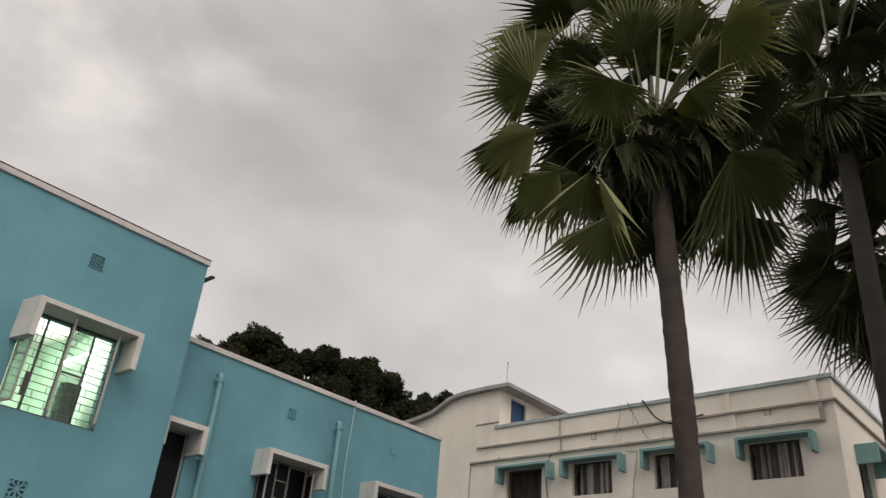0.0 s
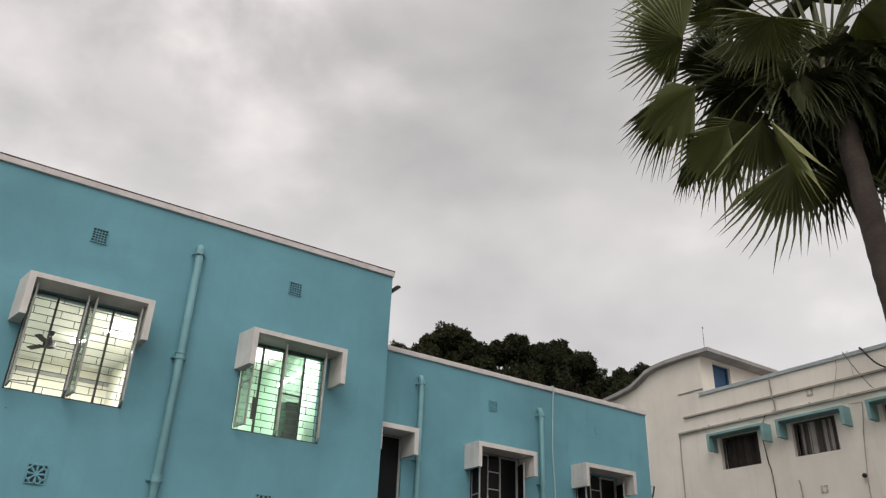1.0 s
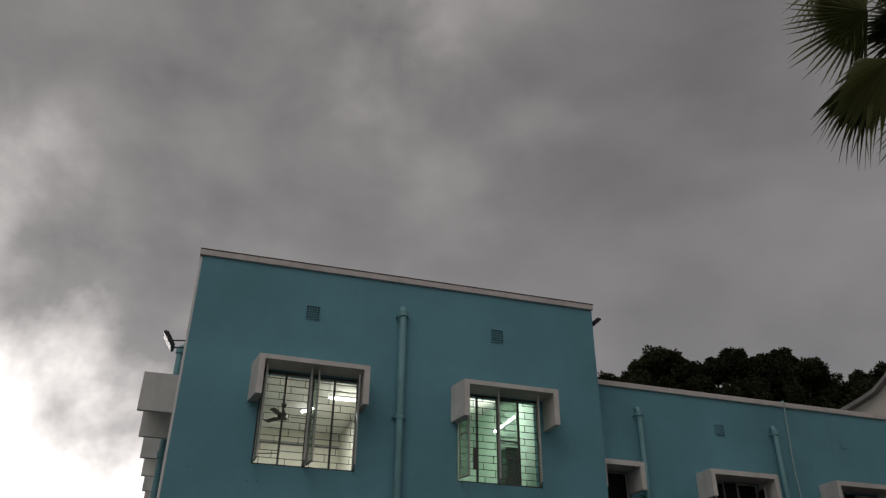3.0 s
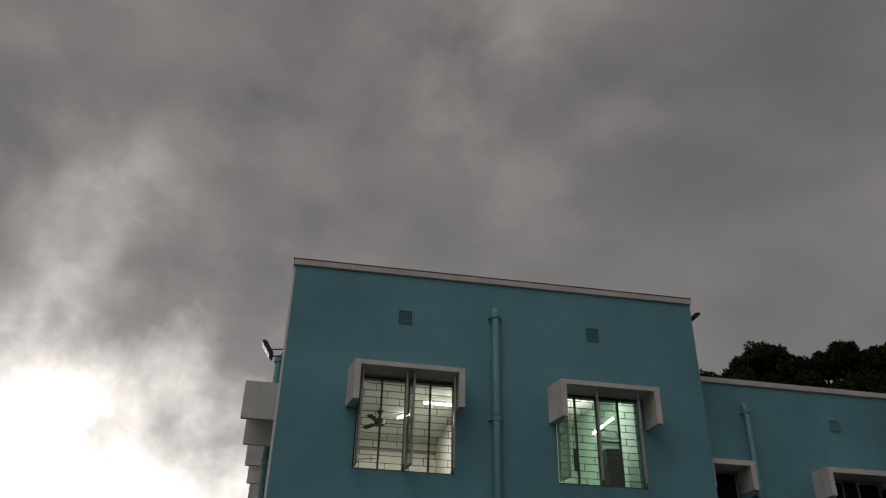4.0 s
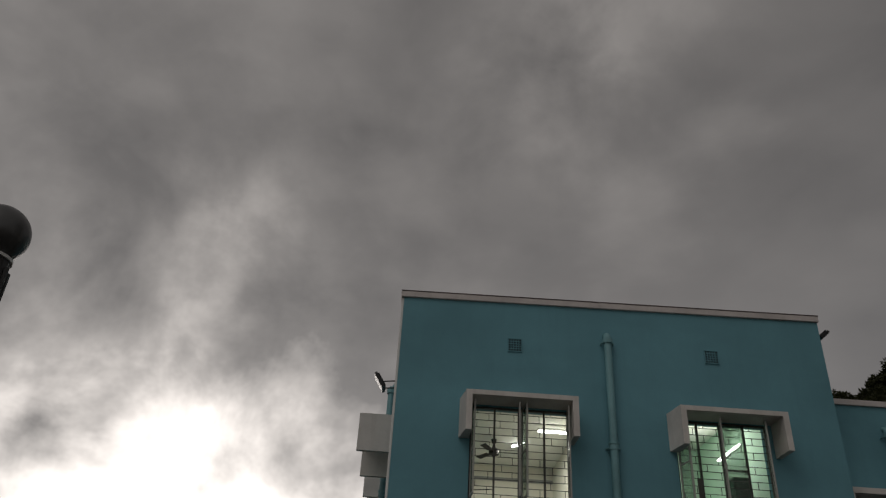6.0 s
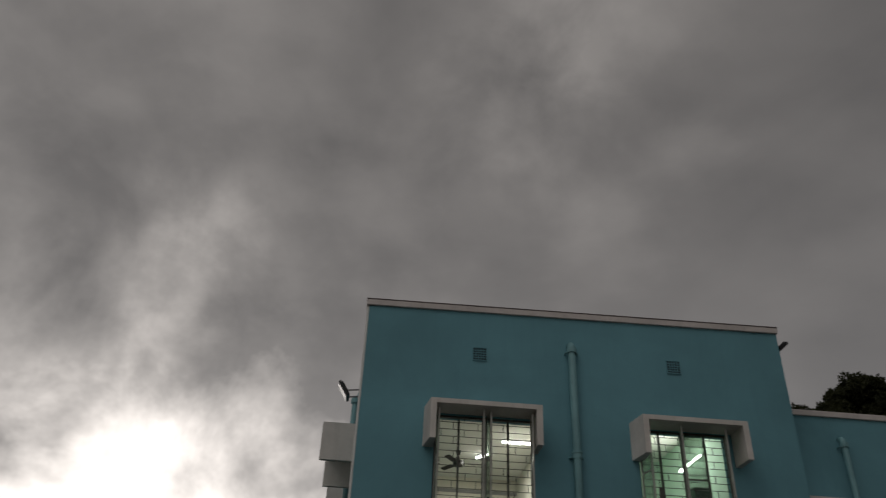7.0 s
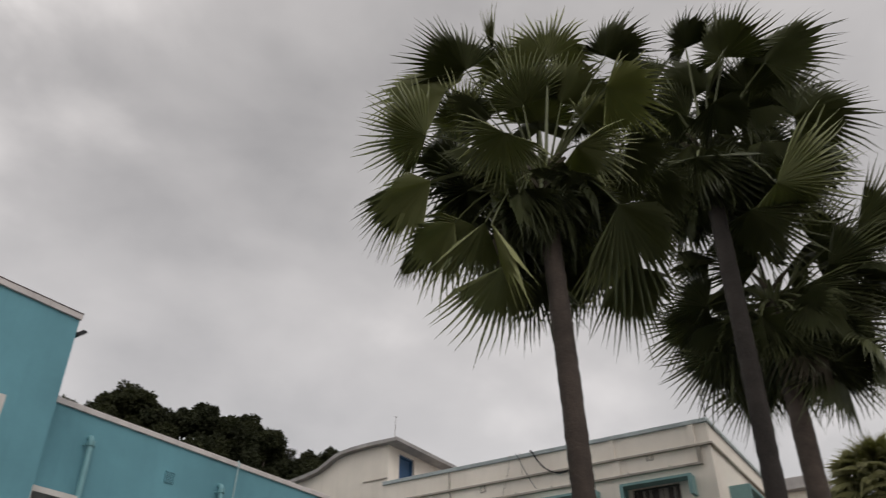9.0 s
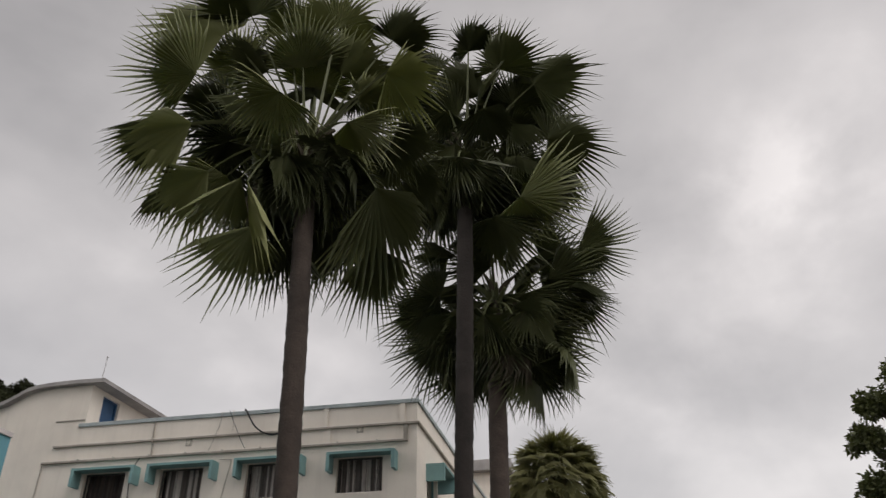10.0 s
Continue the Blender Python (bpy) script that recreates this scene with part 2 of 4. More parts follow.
TUBE = emitter("lit_fluorescent_tube", (0.95, 1.0, 0.95), 22.0)
# Ground and paving, out of view, kept dark so little light bounces up.
GROUND = material("dark_bare_earth", (0.085, 0.075, 0.055), 0.95, 0.25, 0.3, 6, 0.6, depth=0.03)
PAVING = material("grey_paving_concrete", (0.10, 0.097, 0.09), 0.85, 0.15, 0.5, 10, 0.4)
BALL = material("dark_polished_metal", (0.10, 0.10, 0.10), 0.34, 0.12, 4, 40, 0.0, metal=0.6)
POST = material("dark_lamp_post_iron", (0.035, 0.035, 0.035), 0.45, 0.15, 4, 40, 0.1, metal=0.3)

# ---- helpers for building ----
ORIGIN = {}


def thing(name, at, label, category, group="", kind=""):
    ob = new(name)
    ob.location = at
    ob.empty_display_size = 0.2
    ORIGIN[ob.name] = Vector(at)
    return tagged(ob, label, category, group, kind)


def part(name, bm, mat, parent=None, label="", smooth=False):
    """Links a bmesh, given in world places, as one mesh under a thing or a part."""
    me = bpy.data.meshes.new(name)
    base = ORIGIN[parent.name] if parent else Vector()
    bmesh.ops.translate(bm, verts=bm.verts, vec=-base)
    bmesh.ops.recalc_face_normals(bm, faces=bm.faces)
    bm.to_mesh(me)
    bm.free()
    for one in mat if isinstance(mat, (list, tuple)) else [mat]:
        me.materials.append(one)
    if smooth:
        me.shade_smooth()
    ob = new(name, me)
    ob.parent = parent
    ORIGIN[ob.name] = base
    if label:
        ob["label"] = label
    return ob


def box(bm, x0, x1, y0, y1, z0, z1, bevel=0.0):
    made = bmesh.ops.create_cube(bm, size=1.0)
    vs = made["verts"]
    bmesh.ops.scale(bm, verts=vs, vec=(x1 - x0, y1 - y0, z1 - z0))
    bmesh.ops.translate(bm, verts=vs, vec=((x0 + x1) / 2, (y0 + y1) / 2, (z0 + z1) / 2))
    if bevel:
        es = list({e for v in vs for e in v.link_edges})
        bmesh.ops.bevel(bm, geom=es, offset=bevel, segments=2, affect="EDGES", profile=0.6)
    return bm


def boxes(*many, bevel=0.0):
    bm = bmesh.new()
    for b in many:
        box(bm, *b, bevel=bevel)
    return bm


def rod(bm, p, q, r, n=10, r2=None):
    p, q = Vector(p), Vector(q)
    made = bmesh.ops.create_cone(bm, cap_ends=True, segments=n, radius1=r, radius2=r if r2 is None else r2, depth=(q - p).length)
    m = Matrix.Translation((p + q) / 2) @ (q - p).to_track_quat("Z", "Y").to_matrix().to_4x4()
    bmesh.ops.transform(bm, matrix=m, verts=made["verts"])
    return bm


def sweep(bm, pts, radii, n=8):
    """A round tube through the given points."""
    pts = [Vector(p) for p in pts]
    rings = []
    for i, p in enumerate(pts):
        d = (pts[min(i + 1, len(pts) - 1)] - pts[max(i - 1, 0)]).normalized()
        a = d.orthogonal().normalized() if abs(d.z) < 0.99 else Vector((1, 0, 0))
        if abs(d.z) >= 0.3:
            a = (Vector((1, 0, 0)) - d * d.x).normalized()
        b = d.cross(a)
        r = radii[i] if isinstance(radii, (list, tuple)) else radii
        rings.append([bm.verts.new(p + r * (math.cos(2 * math.pi * k / n) * a + math.sin(2 * math.pi * k / n) * b)) for k in range(n)])
    for u, v in zip(rings, rings[1:]):
        for k in range(n):
            bm.faces.new((u[k], u[(k + 1) % n], v[(k + 1) % n], v[k]))
    bm.faces.new(rings[0])
    bm.faces.new(rings[-1])
    return bm


def pierced(u0, u1, z0, z1, holes, near, far, axis):
    """A wall from u0 to u1 along x (axis 'x') or y, between the planes near and far, with rectangular holes (u0, u1, z0, z1) right through it."""
    us = sorted({u0, u1, *(h[0] for h in holes), *(h[1] for h in holes)})
    zs = sorted({z0, z1, *(h[2] for h in holes), *(h[3] for h in holes)})
    solid = [[not any(h[0] <= (a + b) / 2 <= h[1] and h[2] <= (c + d) / 2 <= h[3] for h in holes) for c, d in zip(zs, zs[1:])] for a, b in zip(us, us[1:])]
    bm = bmesh.new()
    seen = {}

    def v(u, d, z):
        if (u, d, z) not in seen:
            seen[u, d, z] = bm.verts.new((u, d, z) if axis == "x" else (d, u, z))
        return seen[u, d, z]

    for i, (a, b) in enumerate(zip(us, us[1:])):
        for j, (c, d) in enumerate(zip(zs, zs[1:])):
            if not solid[i][j]:
                continue
            for s in (near, far):
                bm.faces.new((v(a, s, c), v(b, s, c), v(b, s, d), v(a, s, d)))
            for k, l, p, q in ((i - 1, j, (a, c), (a, d)), (i + 1, j, (b, c), (b, d)), (i, j - 1, (a, c), (b, c)), (i, j + 1, (a, d), (b, d))):
                if not (0 <= k < len(us) - 1 and 0 <= l < len(zs) - 1 and solid[k][l]):
                    bm.faces.new((v(p[0], near, p[1]), v(q[0], near, q[1]), v(q[0], far, q[1]), v(p[0], far, p[1])))
    return bm

# ---- ground ----
bm = bmesh.new()
bmesh.ops.create_grid(bm, x_segments=40, y_segments=40, size=900)
tagged(part("ground", bm, GROUND), "bare dark earth round the buildings, out of view", "ground", kind="structure")
tagged(part("pavement", boxes((-6, 17.2, -6, 11.6, 0.0, 0.06)), PAVING), "grey concrete yard in front of the buildings", "pavement", kind="structure")


# ---- the pieces of a window ----
def hood(parent, u0, u1, z0, z1, wall, out, axis, mat, slab=0.09, fin=0.09, flare=0.0):
    """A concrete sunshade: a slab with a hanging fin at each end, out metres proud of the wall (towards -y, or -x)."""
    bm = pierced(u0, u1, z0, z1, [(u0 + fin, u1 - fin, z0, z1 - slab)], wall - out, wall, axis)
    for v in bm.verts:
        if flare and abs(v.co.x - u0) < 1e-4 and abs(v.co.y - wall) < 1e-4:
            v.co.x -= flare
    rim = [e for e in bm.edges if len(e.link_faces) == 2 and e.calc_face_angle(0) > .5]
    bmesh.ops.bevel(bm, geom=rim, offset=.009, segments=2, affect="EDGES", profile=.6)
    return part("sunshade", bm, mat, parent)


def casement(parent, x0, x1, z0, z1, y, sashes, shut=(), mat=STEEL, seed=1):
    """A steel window in a wall along x: frame, mullions, a brick-bond grille, sashes that stand open outwards, and some that are shut."""
    rng = random.Random(seed)
    w = (x1 - x0) / 4
    cuts = [(x0 + .03, x0 + w - .014), (x0 + w + .014, x0 + 2 * w - .022), (x0 + 2 * w + .022, x0 + 3 * w - .014), (x0 + 3 * w + .014, x1 - .03)]
    win = part("window", pierced(x0, x1, z0, z1, [(a, b, z0 + .03, z1 - .03) for a, b in cuts], y, y + .045, "x"), mat, parent, "steel casement window with a dark grille, standing open")
    bm = bmesh.new()
    n = 13
    for i in range(1, n):
        z = z0 + (z1 - z0) * i / n
        box(bm, x0 + .03, x1 - .03, y - .035, y - .025, z - .004, z + .004)
    for i in range(n):
        za, zb = z0 + (z1 - z0) * i / n, z0 + (z1 - z0) * (i + 1) / n
        for k in range(8):
            if (k + i) % 2 == 0 and rng.random() < .8:
                x = x0 + (k + .5) * (x1 - x0) / 8 + .02 * rng.uniform(-1, 1)
                box(bm, x - .004, x + .004, y - .034, y - .026, za + .004, zb - .004)
    part("grille", bm, BARS, win)
    for hinge, angle in sashes:
        m = Matrix.Translation((hinge, y - .055, 0)) @ Matrix.Rotation(radians(angle), 4, "Z")
        bm = boxes((0, .03, 0, .025, z0 + .03, z1 - .03), (w - .06, w - .03, 0, .025, z0 + .03, z1 - .03), (.03, w - .06, 0, .025, z0 + .03, z0 + .06),
                   (.03, w - .06, 0, .025, z1 - .06, z1 - .03), (.03, w - .06, .005, .02, (z0 + z1) / 2 - .01, (z0 + z1) / 2 + .01))
        bmesh.ops.transform(bm, matrix=m, verts=bm.verts)
        part("sash", bm, PALE_STEEL, win, "pale steel sash")
        bm = boxes((.03, w - .06, .010, .015, z0 + .06, z1 - .06))
        bmesh.ops.transform(bm, matrix=m, verts=bm.verts)
        part("pane", bm, SKY_FILM_GLASS, win, "glass with a grey film for its sky reflection").visible_shadow = False
    for k in shut:
        a, b = cuts[k]
        part("pane", boxes((a, b, y + .02, y + .026, z0 + .03, z1 - .03)), SKY_FILM_GLASS, win, "glass with a grey film for its sky reflection").visible_shadow = False
        part("glazing_bar", boxes((a, b, y + .012, y + .034, (z0 + z1) / 2 - .012, (z0 + z1) / 2 + .012)), mat, win)
    return win


def vent(parent, x, z, size, y, n=5, name="vent"):
    """A square ventilator block: a flat plate in a shadow colour behind a lattice."""
    s = size / 2
    v = part(name, boxes((x - s, x + s, y - .006, y - .002, z - s, z + s)), VENTM, parent, "small square lattice ventilator")
    bm = boxes((x - s - .012, x - s, y - .022, y, z - s - .012, z + s + .012), (x + s, x + s + .012, y - .022, y, z - s - .012, z + s + .012),
               (x - s, x + s, y - .022, y, z - s - .012, z - s), (x - s, x + s, y - .022, y, z + s, z + s + .012))
    for i in range(1, n):
        u = -s + size * i / n
        box(bm, x + u - .005, x + u + .005, y - .018, y - .006, z - s, z + s)
        box(bm, x - s, x + s, y - .017, y - .007, z + u - .005, z + u + .005)
    part("lattice", bm, BLUE, v)
    return v


def rosette(parent, x, z, y):
    """A round flower-pattern ventilator: a flat plate in a shadow colour behind pierced plaster."""
    v = part("vent", boxes((x - .12, x + .12, y - .006, y - .002, z - .12, z + .12)), VENTM, parent, "flower-pattern ventilator block")
    bm = bmesh.new()
    for k in range(8):
        a = k * math.pi / 4
        d = Vector((math.cos(a), 0, math.sin(a)))
        c = Vector((x, y - .012, z))
        rod(bm, c + d * .03, c + d * .105, .011, 6, .02)
        e = Vector((math.cos(a + math.pi / 8), 0, math.sin(a + math.pi / 8)))
        rod(bm, c + d * .115, c + e * .135, .013, 6)
        rod(bm, c + e * .135, c + Vector((math.cos(a + math.pi / 4), 0, math.sin(a + math.pi / 4))) * .115, .013, 6)
    rod(bm, (x, y - .024, z), (x, y - .004, z), .034, 12)
    for a, b, c, d in ((-.13, .13, .118, .13), (-.13, .13, -.13, -.118), (-.13, -.118, -.118, .118), (.118, .13, -.118, .118)):
        box(bm, x + a, x + b, y - .018, y, z + c, z + d)
    part("lattice", bm, BLUE, v)


def drainpipe(x, y, z0, z1, r, couplings, wall, label, axis="x"):
    t = thing("drainpipe", (x, y, z0), label, "drainpipe", "rainwater pipes on the blue building")
    back = Vector((0, 1, 0)) if axis == "x" else Vector((1, 0, 0))
    gap = abs(wall - (y if axis == "x" else x))
    top = Vector((x, y, z1))
    bm = bmesh.new()
    sweep(bm, [(x, y, z0), (x, y, z1 - .06), top - Vector((0, 0, .02)) + back * .02, top + back * .045 + Vector((0, 0, .015)), top + back * (gap - .002) + Vector((0, 0, .02))], r, 14)
    part("pipe", bm, BLUE_PIPE, t, smooth=True)
    bm = rod(bmesh.new(), (x, y, z1 - .14), (x, y, z1 - .05), r * 1.34, 14)
    side = back.cross(Vector((0, 0, 1)))
    a = Vector((x, y, z1 - .13))
    rod(bm, a - side * (r * 1.2 + .035) + back * .02, a + side * (r * 1.2 + .035) + back * .02, .016, 6)
    for k in (-1, 1):
        rod(bm, a + side * k * (r * 1.2 + .025) + back * .02, a + side * k * (r * 1.2 + .025) + back * (gap - .001), .014, 6)
    part("socket", bm, BLUE_PIPE, t)
    for zc in couplings:
        bm = rod(bmesh.new(), (x, y, zc - .05), (x, y, zc + .05), r * 1.2, 14)
        rod(bm, (x, y, zc + .035), (x, y, zc + .06), r * 1.35, 14)
        c = part("coupling", bm, BLUE_PIPE, t)
        a = Vector((x, y, zc - .02))
        side = back.cross(Vector((0, 0, 1)))
        bm = rod(bmesh.new(), a - side * (r + .05) + back * (gap - .015), a + side * (r + .05) + back * (gap - .015), .012, 6)
        for k in (-1, 1):
            rod(bm, a + side * k * r * 1.25, a + side * k * (r + .05) + back * (gap - .002), .013, 6)
        part("bracket", bm, BLUE_PIPE, c)
    return t


def floodlight(name, at, yaw, pitch, size, arms, label, group="floodlights"):
    """A flat black floodlight; at is the middle of its housing, arms are the rods that carry it."""
    t = thing(name, at, label, "floodlight", group)
    m = Matrix.Translation(at) @ Euler((radians(pitch), 0, radians(yaw))).to_matrix().to_4x4()
    w, h = size
    bm = boxes((-w / 2, w / 2, -.02, .03, -h / 2, h / 2), bevel=.006)
    for k in range(-3, 4):
        box(bm, k * w / 8 - .006, k * w / 8 + .006, .03, .055, -h * .42, h * .42)
    bmesh.ops.transform(bm, matrix=m, verts=bm.verts)
    part("housing", bm, BLACK, t)
    bm = boxes((-w * .45, w * .45, -.026, -.021, -h * .44, h * .44))
    bmesh.ops.transform(bm, matrix=m, verts=bm.verts)
    part("lens", bm, LENS, t, "unlit frosted lens")
    for p, q in arms:
        part("arm", rod(bmesh.new(), p, q, .012, 8), BLACK, t)
    return t


# ---- the blue building, tall block ----
W1, W2 = (.543, 2.115, 4.64, 6.124), (3.794, 5.30, 4.625, 6.114)
SIDE_HOODS = [(12.9 + 3.2 * k, 14.6 + 3.2 * k) for k in range(4)]
tall = thing("blue_building", (3, 12, 0), "tall turquoise plastered block with pale coping and hooded windows", "building")


def falling(bm):
    """The roof line falls a little towards the west."""
    for v in bm.verts:
        if v.co.z > 7.9:
            v.co.z += .068 * (v.co.x + .65) / 7.15 - .004
    return bm


part("wall", falling(pierced(-.65, 6.5, 0, 7.965, [W1, W2], 12.0, 12.25, "x")), BLUE, tall)
part("wall", falling(pierced(12.25, 26.0, 0, 7.96, [(a + .12, b - .12, 4.63, 6.1) for a, b in SIDE_HOODS], -.65, -.4, "y")), BLUE, tall)
part("wall", falling(boxes((6.25, 6.5, 12.25, 26.0, 0, 7.96))), BLUE, tall)
part("wall", falling(boxes((-.4, 6.25, 25.75, 26.0, 0, 7.96))), BLUE, tall)
part("roof", boxes((-.4, 6.25, 12.25, 25.75, 7.42, 7.58)), ROOFM, tall)
bm = boxes((-.70, 6.52, 11.96, 12.29, 7.962, 8.066), (-.69, -.36, 12.29, 26.0, 7.962, 8.066), (6.21, 6.54, 12.29, 26.0, 7.962, 8.066), bevel=.01)
part("coping", falling(bm), COPING, tall, "pale stained coping")
hood(tall, .444, 2.178, 5.58, 6.213, 12.0, .47, "x", WHITE, slab=.075, flare=.075)
hood(tall, 3.764, 5.457, 5.58, 6.19, 12.0, .47, "x", WHITE, slab=.075, flare=.075)
for a, b in SIDE_HOODS:
    hood(tall, a, b, 5.55, 6.18, -.65, .60, "y", WHITE)
    part("window", pierced(a + .12, b - .12, 4.63, 6.1, [(a + .16, (a + b) / 2 - .02, 4.67, 6.06), ((a + b) / 2 + .02, b - .16, 4.67, 6.06)], -.5, -.46, "y"), PALE_STEEL, tall)
casement(tall, *W1, 12.05, [(W1[0] + .02, -88), (1.31, -97), (1.345, -84), (W1[1] - .045, -97)], seed=3)
green_window = casement(tall, *W2, 12.05, [(W2[0] + .02, -80), (4.515, -109), (W2[1] - .045, -112)], (2,), seed=5)
part("latch", boxes((4.075, 4.155, 12.0, 12.015, 4.84, 5.19), (4.10, 4.13, 12.015, 12.05, 4.95, 5.08), bevel=.004), STEEL, green_window, "dark hanging latch plate")
# Added strip: the brightness of the side wall, put in as a pale colour.
part("lit_side_strip", boxes((-.69, -.652, 12.01, 12.05, 0, 7.945), bevel=.006), LENS, tall, "pale strip standing for the sky-lit side wall")
bm = boxes((-.705, 6.525, 11.955, 12.295, 8.066, 8.082))
part("coping_edge", falling(bm), EDGE_DARK, tall, "weathered dark upper edge")
vent(tall, 1.246, 7.205, .215, 12.0)
vent(tall, 4.55, 7.232, .215, 12.0)
rosette(tall, 1.237, 3.59, 12.0)
rosette(tall, 4.474, 3.59, 12.0)
drainpipe(2.785, 11.91, 0.06, 7.45, .062, (5.57, 3.72, 1.9), 12.0, "turquoise painted rainwater pipe with socket joints between two windows")
drainpipe(-.82, 14.98, 0.06, 7.45, .07, (5.35, 3.4), -.65, "turquoise painted rainwater pipe on the side wall", "y")
floodlight("floodlight", (-.98, 13.0, 6.78), -90, 32, (.30, .30), [((-.93, 13.0, 6.80), (-.65, 13.0, 6.83)), ((-.90, 13.0, 6.68), (-.65, 13.0, 6.70))],
           "black floodlight on two steel arms at the side wall")
floodlight("floodlight", (6.66, 12.2, 7.86), 90, 48, (.24, .20), [((6.62, 12.2, 7.84), (6.5, 12.2, 7.78))], "small black floodlight on the gable side wall")
for x, z in ((-.35, 4.52), (.52, 4.38), (.66, 4.39)):
    part("bolt", rod(bmesh.new(), (x, 11.99, z), (x, 12.0, z), .008, 8), BARS, tall)

# ---- the lit rooms behind its windows ----
def lining(name, label, mat, *many):
    return tagged(part(name, boxes(*many), mat), label, "wall", kind="structure")


lining("ceiling", "white plastered ceiling over the lit rooms", CEILING, (-.4, 6.25, 12.25, 20.1, 7.40, 7.42))
lining("floor", "concrete floor of the upper storey", ROOFM, (-.4, 6.25, 12.25, 25.75, 3.6, 3.75))
lining("wall_back", "cream painted back wall of the lit room", ROOM_CREAM, (-.4, 3.30, 19.9, 20.0, 3.75, 7.40))
lining("wall_west", "cream painted side wall lining", ROOM_CREAM, (-.398, -.36, 14.6, 15.9, 3.75, 7.40), (-.398, -.36, 12.26, 12.85, 3.75, 7.40))
lining("wall_partition", "cream partition between the two rooms", ROOM_CREAM, (3.28, 3.34, 12.26, 19.9, 3.75, 7.40))
lining("wall_green_back", "pale green back wall of the second room", ROOM_GREEN, (3.40, 6.25, 17.6, 17.7, 3.75, 7.40))
lining("wall_green_side", "pale green side wall of the second room", ROOM_GREEN, (6.20, 6.249, 12.26, 17.6, 3.75, 7.40))
lining("wall_green_partition", "pale green partition of the second room", ROOM_GREEN, (3.345, 3.40, 12.26, 17.6, 3.75, 7.40))


# Added strip for the dark line where the back wall nears the ceiling.
tagged(part("trim", boxes((-.36, 3.28, 19.86, 19.898, 7.02, 7.10)), ROOFM), "grey strip added for the dark line high on the back wall of the lit room", "trim", kind="structure")


def tube_light(p, q, down, label, watts=52):
    """A fluorescent batten from p to q, with the lamp that it is."""
    p, q, down = Vector(p), Vector(q), Vector(down)
    t = thing("tube_light", (p + q) / 2, label, "lamp", "fluorescent lights")
    bm = bmesh.new()
    rod(bm, p - down * .045, q - down * .045, .03, 4)
    part("batten", bm, LENS, t)
    part("tube", rod(bmesh.new(), p, q, .026, 10), TUBE, t, "glowing white tube", smooth=True)
    a = bpy.data.lights.new("tube_lamp", "AREA")
    a.shape, a.size, a.size_y, a.energy, a.color = "RECTANGLE", (q - p).length, .08, watts, (.96, 1, .94)
    ob = new("tube_lamp", a)
    d = (q - p).normalized()
    z = -down
    y = z.cross(d)
    ob.matrix_world = Matrix.Translation((p + q) / 2 + down * .03) @ Matrix((d, y, z)).transposed().to_4x4()


tube_light((2.36, 16.5, 7.25), (3.24, 16.5, 7.25), (0, 0, -1), "lit fluorescent tube under the ceiling", 110)
tube_light((2.0, 18.0, 7.33), (2.22, 17.66, 7.33), (0, 0, -1), "lit fluorescent tube deeper in the room", 75)
tube_light((6.14, 15.05, 6.78), (6.14, 16.2, 6.78), (-1, 0, 0), "lit fluorescent tube on the green wall")
tube_light((4.6, 14.9, 7.33), (5.8, 15.1, 7.33), (0, 0, -1), "lit fluorescent tube under the ceiling of the green room", 48)


def ceiling_fan(x, y, z, top, turn, label):
    t = thing("ceiling_fan", (x, y, z), label, "ceiling fan", "ceiling fans")
    part("rod", rod(bmesh.new(), (x, y, z + .05), (x, y, top), .014, 8), FAN, t)
    bm = rod(bmesh.new(), (x, y, z - .06), (x, y, z + .06), .12, 20)
    rod(bm, (x, y, z + .06), (x, y, z + .16), .05, 12, .03)
    part("motor", bm, FAN, t)
    part("canopy", rod(bmesh.new(), (x, y, top - .09), (x, y, top), .04, 12, .065), FAN, t)
    for k in range(3):
        bm = boxes((.11, .22, -.02, .02, -.006, .006), (.2, .62, -.065, .065, -.006, .006), bevel=.004)
        bmesh.ops.transform(bm, matrix=Matrix.Translation((x, y, z)) @ Matrix.Rotation(radians(turn + 120 * k), 4, "Z") @ Matrix.Rotation(radians(12), 4, "X"), verts=bm.verts)
        part("blade", bm, FAN, t)


ceiling_fan(1.546, 17.77, 7.11, 7.40, 0, "brown three-bladed ceiling fan at rest")
ceiling_fan(.66, 15.5, 5.64, 7.40, -22, "brown three-bladed ceiling fan deeper in the room")
cup = thing("cupboard", (5.9, 14.65, 3.75), "dark green steel cupboard against the pale green wall", "cupboard")
part("body", boxes((5.66, 5.96, 14.42, 14.7, 3.75, 5.95), bevel=.01), DARK_GREEN, cup)
part("door", boxes((5.675, 5.803, 14.395, 14.418, 3.85, 5.89), bevel=.004), DARK_GREEN, cup)
part("door", boxes((5.81, 5.945, 14.395, 14.418, 3.85, 5.89), bevel=.004), DARK_GREEN, cup)

# ---- the blue building, low wing ----
W3, W4, W5 = (6.72, 7.42, 3.4, 5.24), (9.02, 10.27, 3.5, 5.23), (11.85, 13.13, 3.5, 5.2)
wing = thing("blue_wing", (10.4, 12.8, 0), "lower turquoise wing set back beside the tall block", "building")
part("wall", pierced(6.5, 14.24, 0, 6.865, [W3, W4, W5], 12.8, 13.05, "x"), BLUE, wing)
part("wall", boxes((13.99, 14.24, 13.05, 20.0, 0, 6.865)), BLUE, wing)
part("wall", boxes((6.5, 13.99, 19.75, 20.0, 0, 6.865)), BLUE, wing)
part("roof", boxes((6.5, 13.99, 13.05, 19.75, 6.3, 6.45)), ROOFM, wing)
